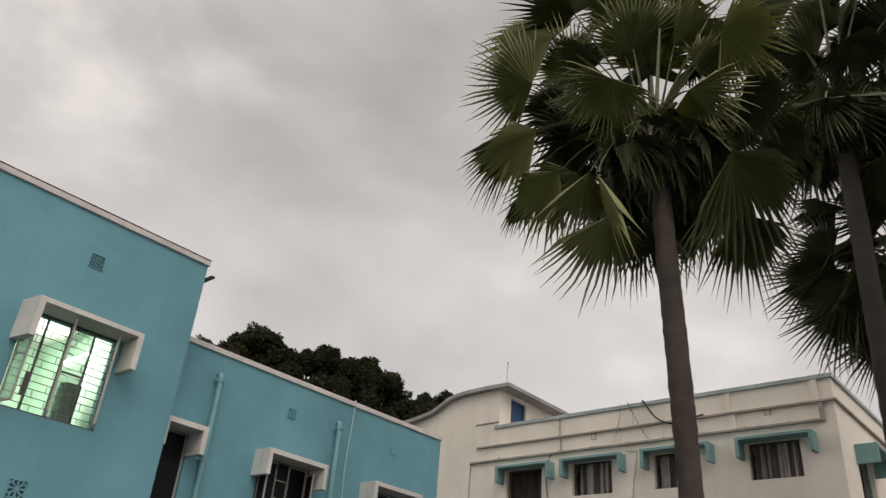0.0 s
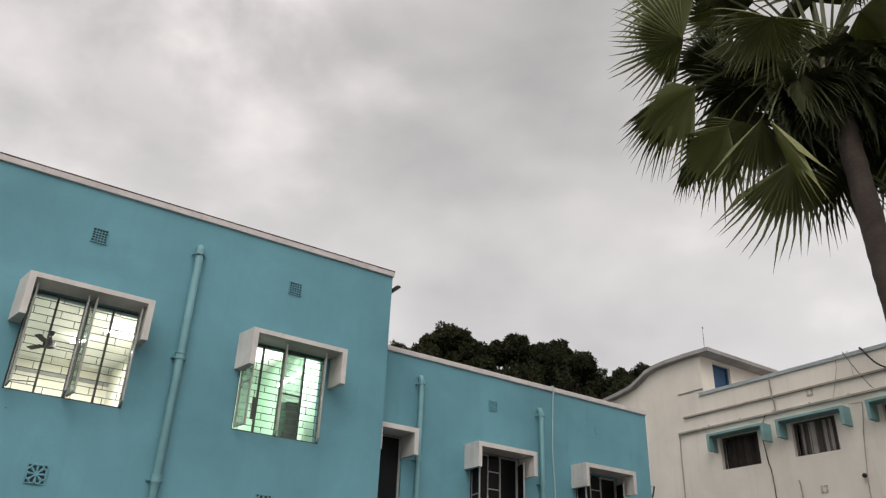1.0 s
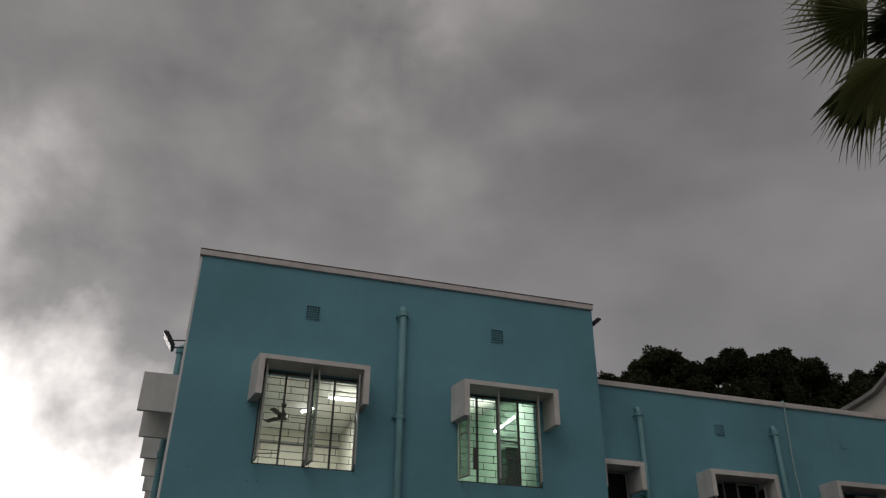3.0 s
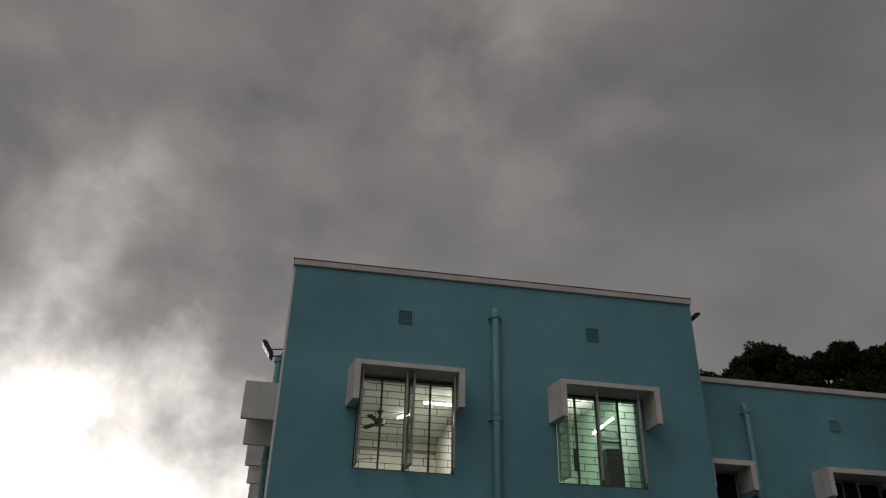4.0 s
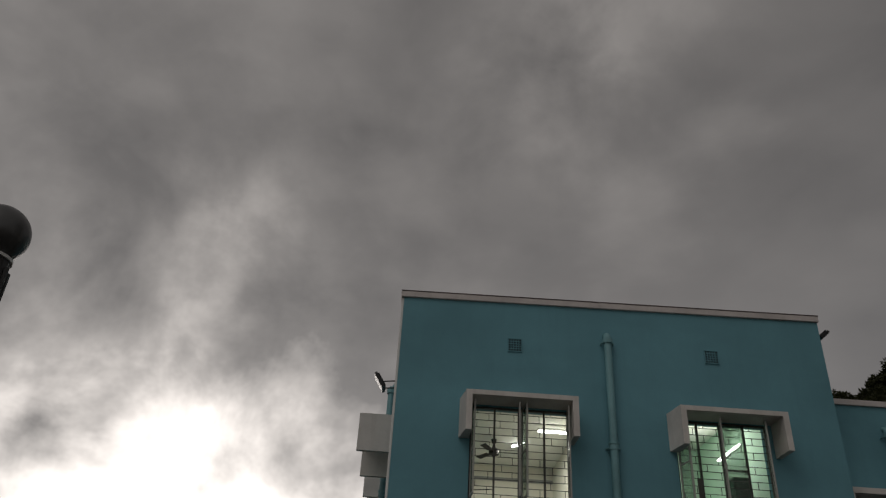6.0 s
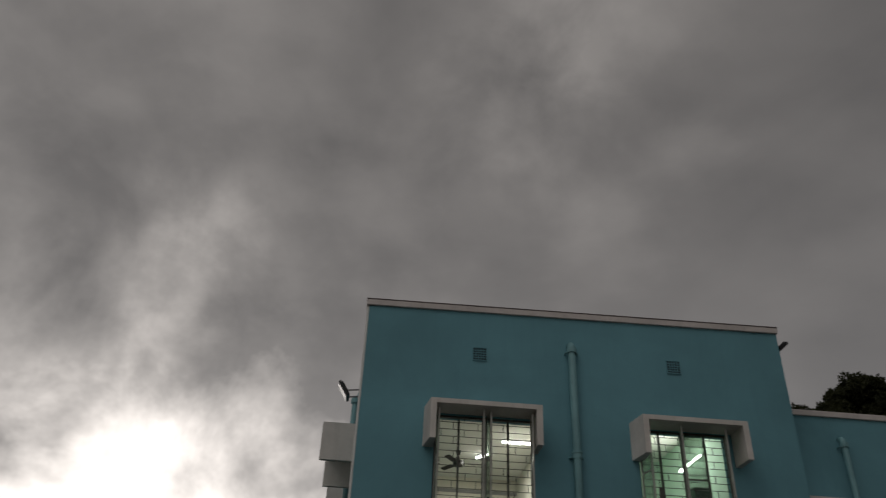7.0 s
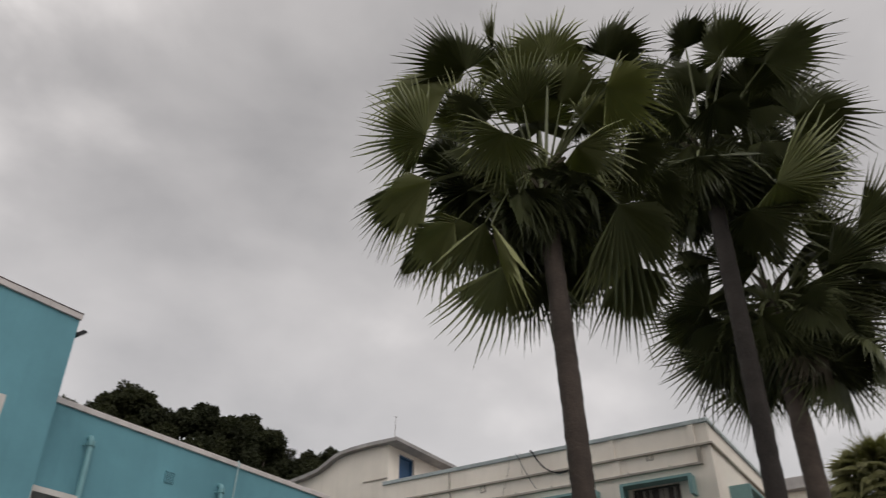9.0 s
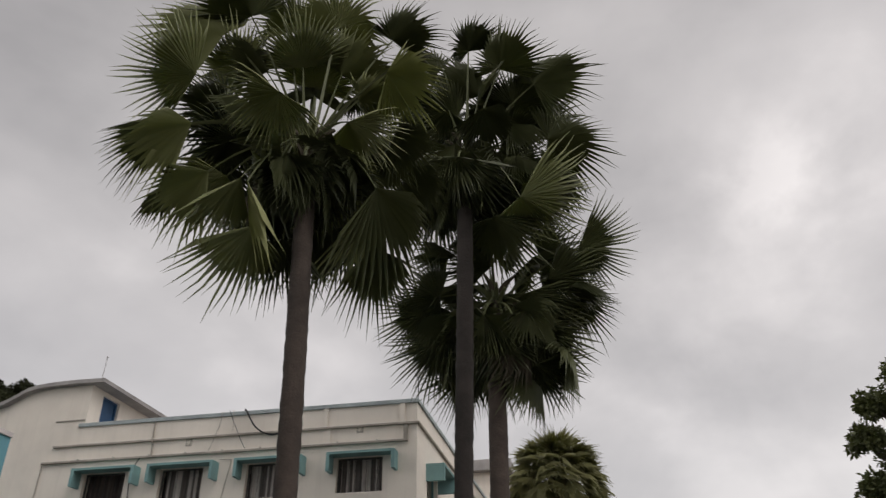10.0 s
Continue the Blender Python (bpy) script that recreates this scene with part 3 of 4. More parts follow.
part("coping", boxes((6.504, 14.26, 12.76, 13.09, 6.865, 6.968), (13.95, 14.26, 13.09, 20.04, 6.865, 6.968), bevel=.01), COPING, wing, "pale stained coping")
for (a, b, c, d), (h0, h1) in ((W3, (6.62, 7.485)), (W4, (8.87, 10.37)), (W5, (11.73, 13.25))):
    hood(wing, h0, h1, 4.83, 5.32, 12.8, .47, "x", WHITE)
    y = 12.85
    mid = (a + b) / 2
    holes = [(a + .04, b - .04, c + .04, d - .04)]
    if b - a > 1:
        holes = [(a + .04, mid - .16, c + .04, d - .04), (mid + .18, b - .04, c + .04, d - .04)]
        holes += [(mid - .135, mid + .15, c + .04 + k * .34, c + .36 + k * .34) for k in range(5)]
    w = part("window", pierced(a, b, c, d, holes, y, y + .05, "x"), PALE_STEEL, wing, "pale steel window frame before a dark room")
    part("pane", boxes((a + .04, b - .04, y + .02, y + .03, c + .04, d - .04)), DARK_GLASS, w, "dark glass, coloured for the unlit room behind")
    if b - a > 1:
        for hx, ang in ((a + .05, -100), (b - .04, -106)):
            m = Matrix.Translation((hx, 12.83, 0)) @ Matrix.Rotation(radians(ang), 4, "Z")
            bm = boxes((0, .03, 0, .025, c + .03, d - .12), (.32, .35, 0, .025, c + .03, d - .12), (.03, .32, 0, .025, c + .03, c + .06),
                       (.03, .32, 0, .025, d - .15, d - .12), (.03, .32, 0, .025, (c + d) / 2 - .01, (c + d) / 2 + .01))
            bmesh.ops.transform(bm, matrix=m, verts=bm.verts)
            part("sash", bm, PALE_STEEL, w)
            bm = boxes((.03, .32, .01, .015, c + .06, d - .15))
            bmesh.ops.transform(bm, matrix=m, verts=bm.verts)
            part("sash_pane", bm, DARK_GLASS, w)
vent(wing, 9.575, 6.235, .19, 12.8, 6)
part("vent", boxes((12.52, 12.70, 12.79, 12.80, 6.13, 6.31), bevel=.004), BLUE, wing, "painted-over ventilator")
drainpipe(7.73, 12.71, .06, 6.44, .05, (4.85, 3.0), 12.8, "thin turquoise rainwater pipe on the low wing")
drainpipe(10.83, 12.71, .06, 6.36, .05, (4.81, 3.0), 12.8, "thin turquoise rainwater pipe on the low wing")
cond = thing("conduit", (11.2, 12.77, 0), "pale wavy plastic conduit down the turquoise wall", "conduit")
bm = bmesh.new()
sweep(bm, [(11.24, 12.9, 6.985), (11.24, 12.76, 6.99), (11.235, 12.735, 6.93), (11.24, 12.77, 6.7)] + [(11.2 + .02 * math.sin(z * 3.1) + .01 * z / 6, 12.775, z) for z in np.arange(6.4, .1, -.25)], .014, 6)
part("tube", bm, WHITE_PIPE, cond, smooth=True)
floodlight("floodlight", (14.62, 13.2, 5.15), -80, -25, (.24, .3), [((14.58, 13.2, 5.12), (14.24, 13.2, 5.1)), ((14.6, 13.2, 5.0), (14.24, 13.2, 4.95))], "black floodlight on arms at the end of the low wing")

# ---- the cream building ----
CX, CY, TY = 18.0, 4.62, 13.86       # front plane, near corner, corner of the stair tower
cream = thing("cream_building", (20, 10, 0), "cream plastered building with teal window hoods and grey-blue parapet cap", "building")
WA, WB, WC, WD = (12.34, 13.53, 6.19, 7.055), (10.18, 11.36, 6.2, 7.055), (7.84, 9.0, 6.2, 7.055), (5.47, 6.63, 6.21, 7.055)
SW = (19.15, 20.4, 5.6, 7.0)
part("wall", pierced(CY, 22.0, 0, 8.33, [WA, WB, WC, WD], CX, CX + .25, "y"), CREAM, cream)
part("wall", pierced(CX + .25, 30.0, 0, 8.33, [SW], CY, CY + .25, "x"), CREAM, cream)
part("wall", boxes((29.75, 30, CY + .25, 22.0, 0, 8.33)), CREAM, cream)
part("wall", boxes((CX + .25, 29.75, 21.75, 22.0, 0, 8.33)), CREAM, cream)
part("roof", boxes((CX + .25, 29.75, CY + .25, 21.75, 7.5, 7.65)), ROOFM, cream)
part("parapet_cap", boxes((CX - .05, CX + .3, CY - .05, TY + .15, 8.33, 8.43), (CX + .3, 30.05, CY - .05, CY + .3, 8.33, 8.43), bevel=.008), CAP, cream, "grey-blue painted cap")
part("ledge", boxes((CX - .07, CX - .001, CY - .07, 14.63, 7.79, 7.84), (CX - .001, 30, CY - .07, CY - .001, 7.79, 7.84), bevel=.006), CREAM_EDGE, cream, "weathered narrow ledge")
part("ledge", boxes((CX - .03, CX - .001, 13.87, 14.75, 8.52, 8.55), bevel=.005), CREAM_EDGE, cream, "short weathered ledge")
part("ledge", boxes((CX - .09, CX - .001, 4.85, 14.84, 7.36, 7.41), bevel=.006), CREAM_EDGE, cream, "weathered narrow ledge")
for y in (6.98,):
    part("pilaster", boxes((CX - .045, CX - .001, y - .05, y + .05, 7.845, 8.325)), CREAM, cream)
part("pipe", sweep(bmesh.new(), [(CX - .03, 11.74, 8.34), (CX - .03, 11.73, 7.9), (CX - .085, 11.72, 7.82), (CX - .085, 11.71, 7.77), (CX - .03, 11.70, 7.7), (CX - .03, 11.69, 7.40)], .02, 8), CREAM_EDGE, cream, "thin weathered pipe")
part("pilaster", boxes((CX - .045, CX - .001, 6.84, 6.94, 7.41, 7.785)), CREAM, cream)
part("pilaster", boxes((CX - .05, CX - .001, 4.93, 5.05, 7.845, 8.325)), CREAM, cream)
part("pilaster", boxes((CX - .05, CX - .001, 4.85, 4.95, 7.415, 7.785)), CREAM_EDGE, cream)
for (a, b, c, d), (h0, h1) in ((WA, (11.92, 13.69)), (WB, (9.76, 11.56)), (WC, (7.43, 9.2)), (WD, (5.09, 6.80))):
    hood(cream, h0, h1, 6.67, 7.12, CX, .35, "y", TEAL, slab=.06, fin=.08)
    x = CX + .12
    win = part("window", pierced(a, b, c, d, [(a + .035, b - .035, c + .035, d - .035)], x, x + .05, "y"), STEEL, cream, "grey steel window frame with curtains behind")
    # gathered curtains, in widths of two cloths
    n, prev = 96, None
    for mat, cut in ((BROWN_CLOTH if a > 12 else CURTAIN_A, lambda u: (u * 4.3 + .35 * math.sin(9 * u + a)) % 1 < .6), (CURTAIN_C if a > 12 else CURTAIN_B, lambda u: (u * 4.3 + .35 * math.sin(9 * u + a)) % 1 >= .6)):
        bm = bmesh.new()
        for i in range(n):
            if not cut((i + .5) / n):
                continue
            q = []
            for j in (i, i + 1):
                u = j / n
                dx = .16 + .03 * math.sin(u * 62 + 1.5 * math.sin(u * 17 + a))
                q.append((x + dx, a + .05 + (b - a - .1) * u))
            bm.faces.new([bm.verts.new(p) for p in ((*q[0], c + .02), (*q[1], c + .02), (*q[1], d), (*q[0], d))])
        bmesh.ops.remove_doubles(bm, verts=bm.verts, dist=1e-4)
        bmesh.ops.solidify(bm, geom=bm.faces, thickness=.003)
        part("curtain", bm, mat, win, "gathered striped curtain")
    bm = bmesh.new()
    for k in range(1, 8):
        u = a + (b - a) * k / 8
        rod(bm, (x - .02, u, c), (x - .02, u, d), .006, 6)
    part("grille", bm, BARS, win)
bm = boxes((19.02, 20.55, 4.14, CY, 7.0, 7.07), (19.02, 19.11, 4.14, CY, 6.63, 7.0), (20.46, 20.55, 4.14, CY, 6.63, 7.0), bevel=.008)
part("sunshade", bm, TEAL, cream)
part("window", pierced(19.15, 20.4, 5.6, 7.0, [(19.2, 20.35, 5.65, 6.95)], CY + .1, CY + .15, "x"), TEAL, cream)
# Added inner walls: their dark colour stands for the gloom of the rooms.
lining("wall_inner", "inner wall coloured dark for the unlit rooms of the cream building", UNLIT_ROOM, (CX + 2.4, CX + 2.5, CY + .3, 21.7, 0, 7.45), (CX + 2.5, 29.7, CY + 2.4, CY + 2.5, 0, 7.45))
lining("wall_inner_wing", "inner wall coloured dark for the unlit rooms of the low wing", UNLIT_ROOM, (6.55, 13.95, 15.2, 15.3, 0, 6.25))

# stair tower on the roof, with a curved roof slab
PROFILE = [(13.42, 9.63), (14.3, 9.645), (15.0, 9.63), (15.45, 9.59), (15.8, 9.51), (16.1, 9.35), (16.45, 9.19), (16.9, 9.10), (17.6, 9.01), (19.2, 8.85), (21.0, 8.7)]
bm = bmesh.new()
low_line = [(y, z - .10) for y, z in PROFILE]
low_line[0] = (TY, 9.535)
for (a, za), (b, zb) in zip(low_line, low_line[1:]):
    for x0, x1 in ((CX, CX + .2),):
        vs = [bm.verts.new(p) for p in ((x0, a, 8.33), (x0, b, 8.33), (x0, b, zb), (x0, a, za), (x1, a, 8.33), (x1, b, 8.33), (x1, b, zb), (x1, a, za))]
        for q in ((0, 1, 2, 3), (4, 5, 6, 7), (3, 2, 6, 7), (0, 1, 5, 4), (0, 3, 7, 4), (1, 2, 6, 5)):
            bm.faces.new([vs[i] for i in q])
bmesh.ops.remove_doubles(bm, verts=bm.verts, dist=1e-4)
part("tower_wall", bm, CREAM, cream)
part("tower_wall", pierced(CX + .2, 21.1, 7.65, 9.535, [(18.55, 19.35, 7.65, 9.42)], TY, TY + .2, "x"), CREAM, cream)
bm = bmesh.new()
rows = []
for y, z in PROFILE:
    rows.append([bm.verts.new((x, y, z + dz)) for x, dz in ((CX - .2, 0), (21.4, 0), (21.4, -.11), (CX - .2, -.11))])
for u, v in zip(rows, rows[1:]):
    for k in range(4):
        bm.faces.new((u[k], u[(k + 1) % 4], v[(k + 1) % 4], v[k]))
bm.faces.new(rows[0])
bm.faces.new(rows[-1])
part("tower_roof", bm, GREYSLAB, cream, "curved grey concrete roof slab")
d = part("door", boxes((18.62, 19.28, TY + .12, TY + .16, 7.65, 9.36), bevel=.004), DOOR_BLUE, cream, "deep blue roof door")
part("door_frame", boxes((18.55, 18.615, TY + .08, TY + .17, 7.65, 9.42), (19.285, 19.35, TY + .08, TY + .17, 7.65, 9.42), (18.615, 19.285, TY + .08, TY + .17, 9.365, 9.42)), DOOR_BLUE, d)
rodt = thing("lightning_rod", (18.2, 13.8, 9.64), "thin steel rod on the stair tower roof", "rod")
part("rod", rod(bmesh.new(), (18.2, 13.8, 9.62), (18.2, 13.78, 10.42), .013, 6, .008), ROOFM, rodt)
part("knob", rod(bmesh.new(), (18.2, 13.78, 10.40), (18.2, 13.778, 10.45), .022, 8), ROOFM, rodt)
floodlight("floodlight", (18.1, 4.59, 9.10), -70, 12, (.17, .15), [((18.1, 4.62, 8.43), (18.1, 4.62, 9.04))], "small black floodlight on a thin pole above the parapet")


def cable(pts, r, label, mat=CABLE):
    t = thing("cable", pts[0], label, "cable", "cables on the cream wall")
    ps = [Vector(p) for p in pts]
    line = []
    for i in range(len(ps) - 1):
        p0, p1, p2, p3 = ps[max(i - 1, 0)], ps[i], ps[i + 1], ps[min(i + 2, len(ps) - 1)]
        for k in range(6):
            u = k / 6
            line.append(.5 * ((2 * p1) + (p2 - p0) * u + (2 * p0 - 5 * p1 + 4 * p2 - p3) * u * u + (3 * p1 - p0 - 3 * p2 + p3) * u ** 3))
    line.append(ps[-1])
    part("cord", sweep(bmesh.new(), line, r, 6), mat, t, smooth=True)


cable([(18.2, 9.3, 8.47), (17.93, 9.17, 8.44), (17.9, 8.85, 7.97), (17.92, 8.45, 7.75), (17.93, 8.0, 7.80), (17.95, 7.6, 7.87)], .022, "thick black cable looping off the parapet")
cable([(18.2, 9.7, 8.46), (17.94, 9.62, 8.44), (17.94, 9.34, 7.87), (17.91, 9.12, 7.5), (17.88, 9.05, 7.43)], .008, "thin dark wire down the cream wall")
cable([(17.9, 11.95, 7.36), (17.92, 12.07, 7.18), (17.95, 12.16, 6.75), (17.97, 12.12, 6.2), (17.97, 12.05, 5.6), (17.97, 12.1, 3.0)], .011, "thin dark wire beside the teal hood")
cable([(17.93, 14.84, 7.38), (17.97, 14.84, 7.2), (17.97, 14.86, 6.3), (17.97, 14.88, 2.0)], .016, "thin grey conduit down the cream wall", CREAM_EDGE)
cable([(17.97, 9.75, 7.2), (17.97, 9.5, 7.18), (17.97, 9.43, 7.12), (17.97, 9.55, 6.4), (17.97, 9.62, 5.8), (17.97, 9.68, 5.0), (17.97, 9.7, 2.0)], .010, "thin grey wire down the cream wall", CREAM_EDGE)
cable([(18.2, 9.9, 8.46), (17.94, 9.83, 8.44), (17.92, 9.85, 8.1), (17.91, 10.0, 7.6), (17.9, 10.06, 7.42)], .007, "thin grey wire over the parapet", CREAM_EDGE)
cable([(18.2, 9.6, 8.47), (17.93, 9.52, 8.45), (17.93, 9.48, 8.1), (17.92, 9.47, 7.86)], .006, "thin grey wire under the parapet cap", CREAM_EDGE)
for y, z in ((10.69, 7.70), (6.08, 7.74), (10.76, 5.35)):
    v = part("vent", boxes((CX - .012, CX - .001, y - .085, y + .085, z - .085, z + .085)), CREAM_EDGE, cream, "small pierced plaster block")
    bm = bmesh.new()
    for k in range(4):
        a = k * math.pi / 4
        e = Vector((0, math.cos(a), math.sin(a))) * .08
        rod(bm, Vector((CX - .014, y, z)) - e, Vector((CX - .014, y, z)) + e, .012, 6)
    part("lattice", bm, CREAM, v)
eye = thing("security_camera", (17.9, 9.71, 5.52), "small black dome camera on the cream wall", "camera")
part("bracket", rod(bmesh.new(), (CX, 9.71, 5.53), (CX - .1, 9.71, 5.53), .03, 10), BLACK, eye)
bm = bmesh.new()
bmesh.ops.create_uvsphere(bm, u_segments=16, v_segments=10, radius=.055, matrix=Matrix.Translation((CX - .11, 9.68, 5.51)))
part("dome", bm, BLACK, eye, smooth=True)
stub = thing("conduit", (17.95, 11.33, 5.5), "short grey conduit end on the cream wall", "conduit")
part("tube", sweep(bmesh.new(), [(17.96, 11.36, 5.62), (17.94, 11.33, 5.58), (17.95, 11.32, 5.4), (17.96, 11.3, 3.0)], .018, 8), CREAM_EDGE, stub)
# little drips and nails along the lower ledge
for k in range(9):
    y = 5.6 + k * 1.02
    part("spout", rod(bmesh.new(), (CX - .11, y, 7.425), (CX - .06, y, 7.425), .016, 6), CREAM_EDGE, cream)

# ---- a plainer building farther off ----
far_house = thing("far_building", (34, 4.6, 0), "pale distant building with a grey roof edge", "building")
part("wall", boxes((32, 40, 4.2, 9.5, 0, 10.1)), CREAM, far_house)
part("roof", boxes((31.6, 40.4, 3.9, 9.9, 10.1, 10.55), bevel=.03), GREYSLAB, far_house)

# ---- lamp post ----
lp = Vector((math.sin(radians(-31.62)), math.cos(radians(-31.62)), 0)) * 3.4 + Vector((-.367, .16, 0))
lz = 1.883 + 3.4 * math.tan(radians(25.67))
lamp = thing("lamp_post", (lp.x, lp.y, 0), "dark iron post topped by a dark polished metal ball", "post")
bm = bmesh.new()
bmesh.ops.create_uvsphere(bm, u_segments=32, v_segments=20, radius=.127, matrix=Matrix.Translation((lp.x, lp.y, lz)))
part("ball", bm, BALL, lamp, "dark polished ball", smooth=True)
part("collar", rod(bmesh.new(), (lp.x, lp.y, lz - .125), (lp.x, lp.y, lz - .112), .094, 20), LENS, lamp, "pale collar")
bm = rod(bmesh.new(), (lp.x, lp.y, 0), (lp.x, lp.y, lz - .13), .088, 20)
for k in range(10):
    a = k * math.pi / 5
    rod(bm, (lp.x + .088 * math.cos(a), lp.y + .088 * math.sin(a), .3), (lp.x + .088 * math.cos(a), lp.y + .088 * math.sin(a), lz - .16), .012, 6)
part("shaft", bm, POST, lamp)
part("foot", rod(bmesh.new(), (lp.x, lp.y, 0), (lp.x, lp.y, .3), .14, 20, .1), POST, lamp)


# ---- palms ----
def frond_mesh(rng, mats, hub, axis, normal, reach, start, spread=None):
    """A fan leaf: stalk from start to hub, then a blade along axis, pleated in its inner half and cut into pointed drooping fingers beyond it."""
    verts, faces, slots = [], [], []
    axis = axis.normalized()
    side = axis.cross(normal).normalized()
    up = side.cross(axis)
    # stalk, arching
    n = 8
    span = hub - start
    mid = start + span * .5 + Vector((0, 0, .16 * span.length)) + Vector((span.x, span.y, 0)) * .10
    for i in range(n):
        u = i / (n - 1)
        p = start * (1 - u) ** 2 + mid * (2 * u * (1 - u)) + hub * u * u
        d = ((mid - start) * (1 - u) + (hub - mid) * u).normalized()
        a = d.cross(Vector((0, 0, 1)))
        a = a.normalized() if a.length > .05 else Vector((1, 0, 0))
        c = a.cross(d)
        w = .042 - .024 * u
        verts += [p - a * w, p - c * w * .8, p + a * w, p + c * w * .3]
        if i:
            q = 4 * (i - 1)
            for k in range(4):
                faces.append((q + k, q + (k + 1) % 4, q + 4 + (k + 1) % 4, q + 4 + k))
                slots.append(1)
    spread = spread or rng.uniform(60, 104)
    fold, droop, cup = rng.uniform(.05, .5), rng.uniform(.15, .8), rng.uniform(-.35, .45)
    skew = rng.uniform(-.25, .25)
    fingers = max(8, int(spread / rng.uniform(2.3, 2.8)))
    root = len(verts)
    verts.append(hub)

    def place(a, r, lift, hang=0.0):
        x, y = r * math.sin(a), r * math.cos(a)
        z = -fold * abs(x) + skew * x - droop * r * r * .5 + cup * math.sin(2.3 * a) * r * .4 + lift
        verts.append(hub + side * x + axis * y + up * z + Vector((0, 0, -hang)))
        return len(verts) - 1

    def face(*q):
        faces.append(q)
        slots.append(0)

    step = radians(2 * spread) / fingers
    rim = [place(-radians(spread) + i * step, reach * rng.uniform(.42, .56), -.055) for i in range(fingers + 1)]
    ragged = rng.uniform(.03, .30)
    for i in range(fingers):
        a = -radians(spread) + (i + .5) * step + rng.uniform(-.02, .02)
        full = reach * (.80 + .22 * math.cos(a * .62)) * rng.uniform(.88, 1.07)
        m = place(a, reach * .54, .06)
        face(root, rim[i], m)
        face(root, m, rim[i + 1])
        hang = rng.uniform(0, ragged) + (.2 if rng.random() < ragged else 0)
        s = step * .5
        l2, m2, r2 = (place(a + k * s * .5, full * .78, z, hang * .4) for k, z in ((-.62, -.008), (0, .012), (.62, -.008)))
        tip = place(a + rng.uniform(-.04, .04), full * 1.03, 0, hang)
        face(rim[i], l2, m2, m)
        face(m, m2, r2, rim[i + 1])
        face(l2, tip, m2)
        face(m2, tip, r2)
    me = bpy.data.meshes.new("frond")
    me.from_pydata(verts, [], faces)
    for one in mats:
        me.materials.append(one)
    me.polygons.foreach_set("material_index", slots)
    return me


def palm(label, foot, top, lean, r0, r1, bearing, placed, count, seed, leaf=PALM_LEAF, pale=PALM_LEAF_SUNLIT, size=1.0, low=-60, dry=3, reach=1.0, skirt=12, bark=TRUNK):
    """A fan palm: ringed trunk and a crown. placed: fronds seen singly, as the hub's place right of, before and above
    the crown's middle for one who looks along bearing, the way that the blade points, and its reach (negative: a paler,
    lit leaf colour); count more grow all round."""
    rng = random.Random(seed)
    t = thing("palm_tree", foot, label, "palm tree", "palms")
    foot = Vector(foot)
    pts, rad = [], []
    n = 72
    wob = rng.uniform(0, 6)
    for i in range(n + 1):
        u = i / n
        p = foot + Vector(lean) * (u ** 1.4) + Vector((0, 0, top * u))
        p += Vector((.03 * math.sin(5 * u + wob), .03 * math.cos(4 * u + wob), 0)) * math.sin(math.pi * u)
        pts.append(p)
        rad.append((r0 + (r1 - r0) * u + 1.2 * max(0, .05 - u)) * (1 + .04 * (i % 2) + .035 * rng.uniform(-1, 1)))
    part("trunk", sweep(bmesh.new(), pts, rad, 16), bark, t, "ringed grey-brown trunk", smooth=True)
    tip = Vector(lean) + Vector((0, 0, top))
    for k in range(16):
        a, h = k * 2.4, rng.uniform(-.7, .15)
        d = Vector((math.cos(a), math.sin(a), .9))
        c = foot + tip + Vector((0, 0, h))
        bm = sweep(bmesh.new(), [c + d * r1 * .5, c + d * (r1 + .1), c + d * (r1 + .2) + Vector((d.x * .1, d.y * .1, 0))], [.07, .05, .025], 6)
        part("leaf_base", bm, DEAD if k % 2 else PETIOLE, t)
    b = radians(bearing)
    right, near = Vector((math.cos(b), -math.sin(b), 0)), Vector((-math.sin(b), -math.cos(b), 0))

    def add(hub, axis, normal, r, mats, spread=None):
        flat_ = Vector((hub.x, hub.y, 0))
        start = tip + (flat_.normalized() * r1 * .7 if flat_.length > .1 else Vector()) + Vector((0, 0, rng.uniform(-.2, .1)))
        ob = new("frond", frond_mesh(rng, mats, tip + hub, axis, normal, r, start, spread))
        ob.parent = t
        return ob

    for x, y, z, turn, r, *wide in placed:
        hub = right * x + near * y + Vector((0, 0, z))
        a = radians(turn)
        raised = Vector((0, 0, .8)) + near * .6
        axis = right * math.cos(a) + raised * math.sin(a) + near * rng.uniform(-.25, .2)
        normal = near * .8 + Vector((0, 0, rng.uniform(-.7, .3))) + right * rng.uniform(-.6, .6)
        spear = bool(wide) and wide[0] < 14
        add(hub, axis, normal, abs(r) * .94, (pale if r == -1.1 else PALM_LEAF_LIT if r < 0 or spear else leaf, PETIOLE), wide[0] if wide else None)
    for k in range(count):
        u = (k + .5) / count
        el = 84 - (84 - low) * u ** .85 + rng.uniform(-9, 9)
        az = k * 137.508 + rng.uniform(-16, 16)
        if placed:
            az = bearing + ((az + 180) % 360 - 180) * .62
        d = aim(az, el)
        hub = d * (rng.uniform(.55, 1.55) if placed else rng.uniform(1.05, 1.5)) * size
        axis = d + Vector((0, 0, -rng.uniform(.15, .7)))
        side = d.cross(Vector((0, 0, 1))).normalized()
        normal = side.cross(d) + side * rng.gauss(0, .5)
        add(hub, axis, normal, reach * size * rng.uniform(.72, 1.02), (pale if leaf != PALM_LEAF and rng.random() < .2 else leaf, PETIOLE))
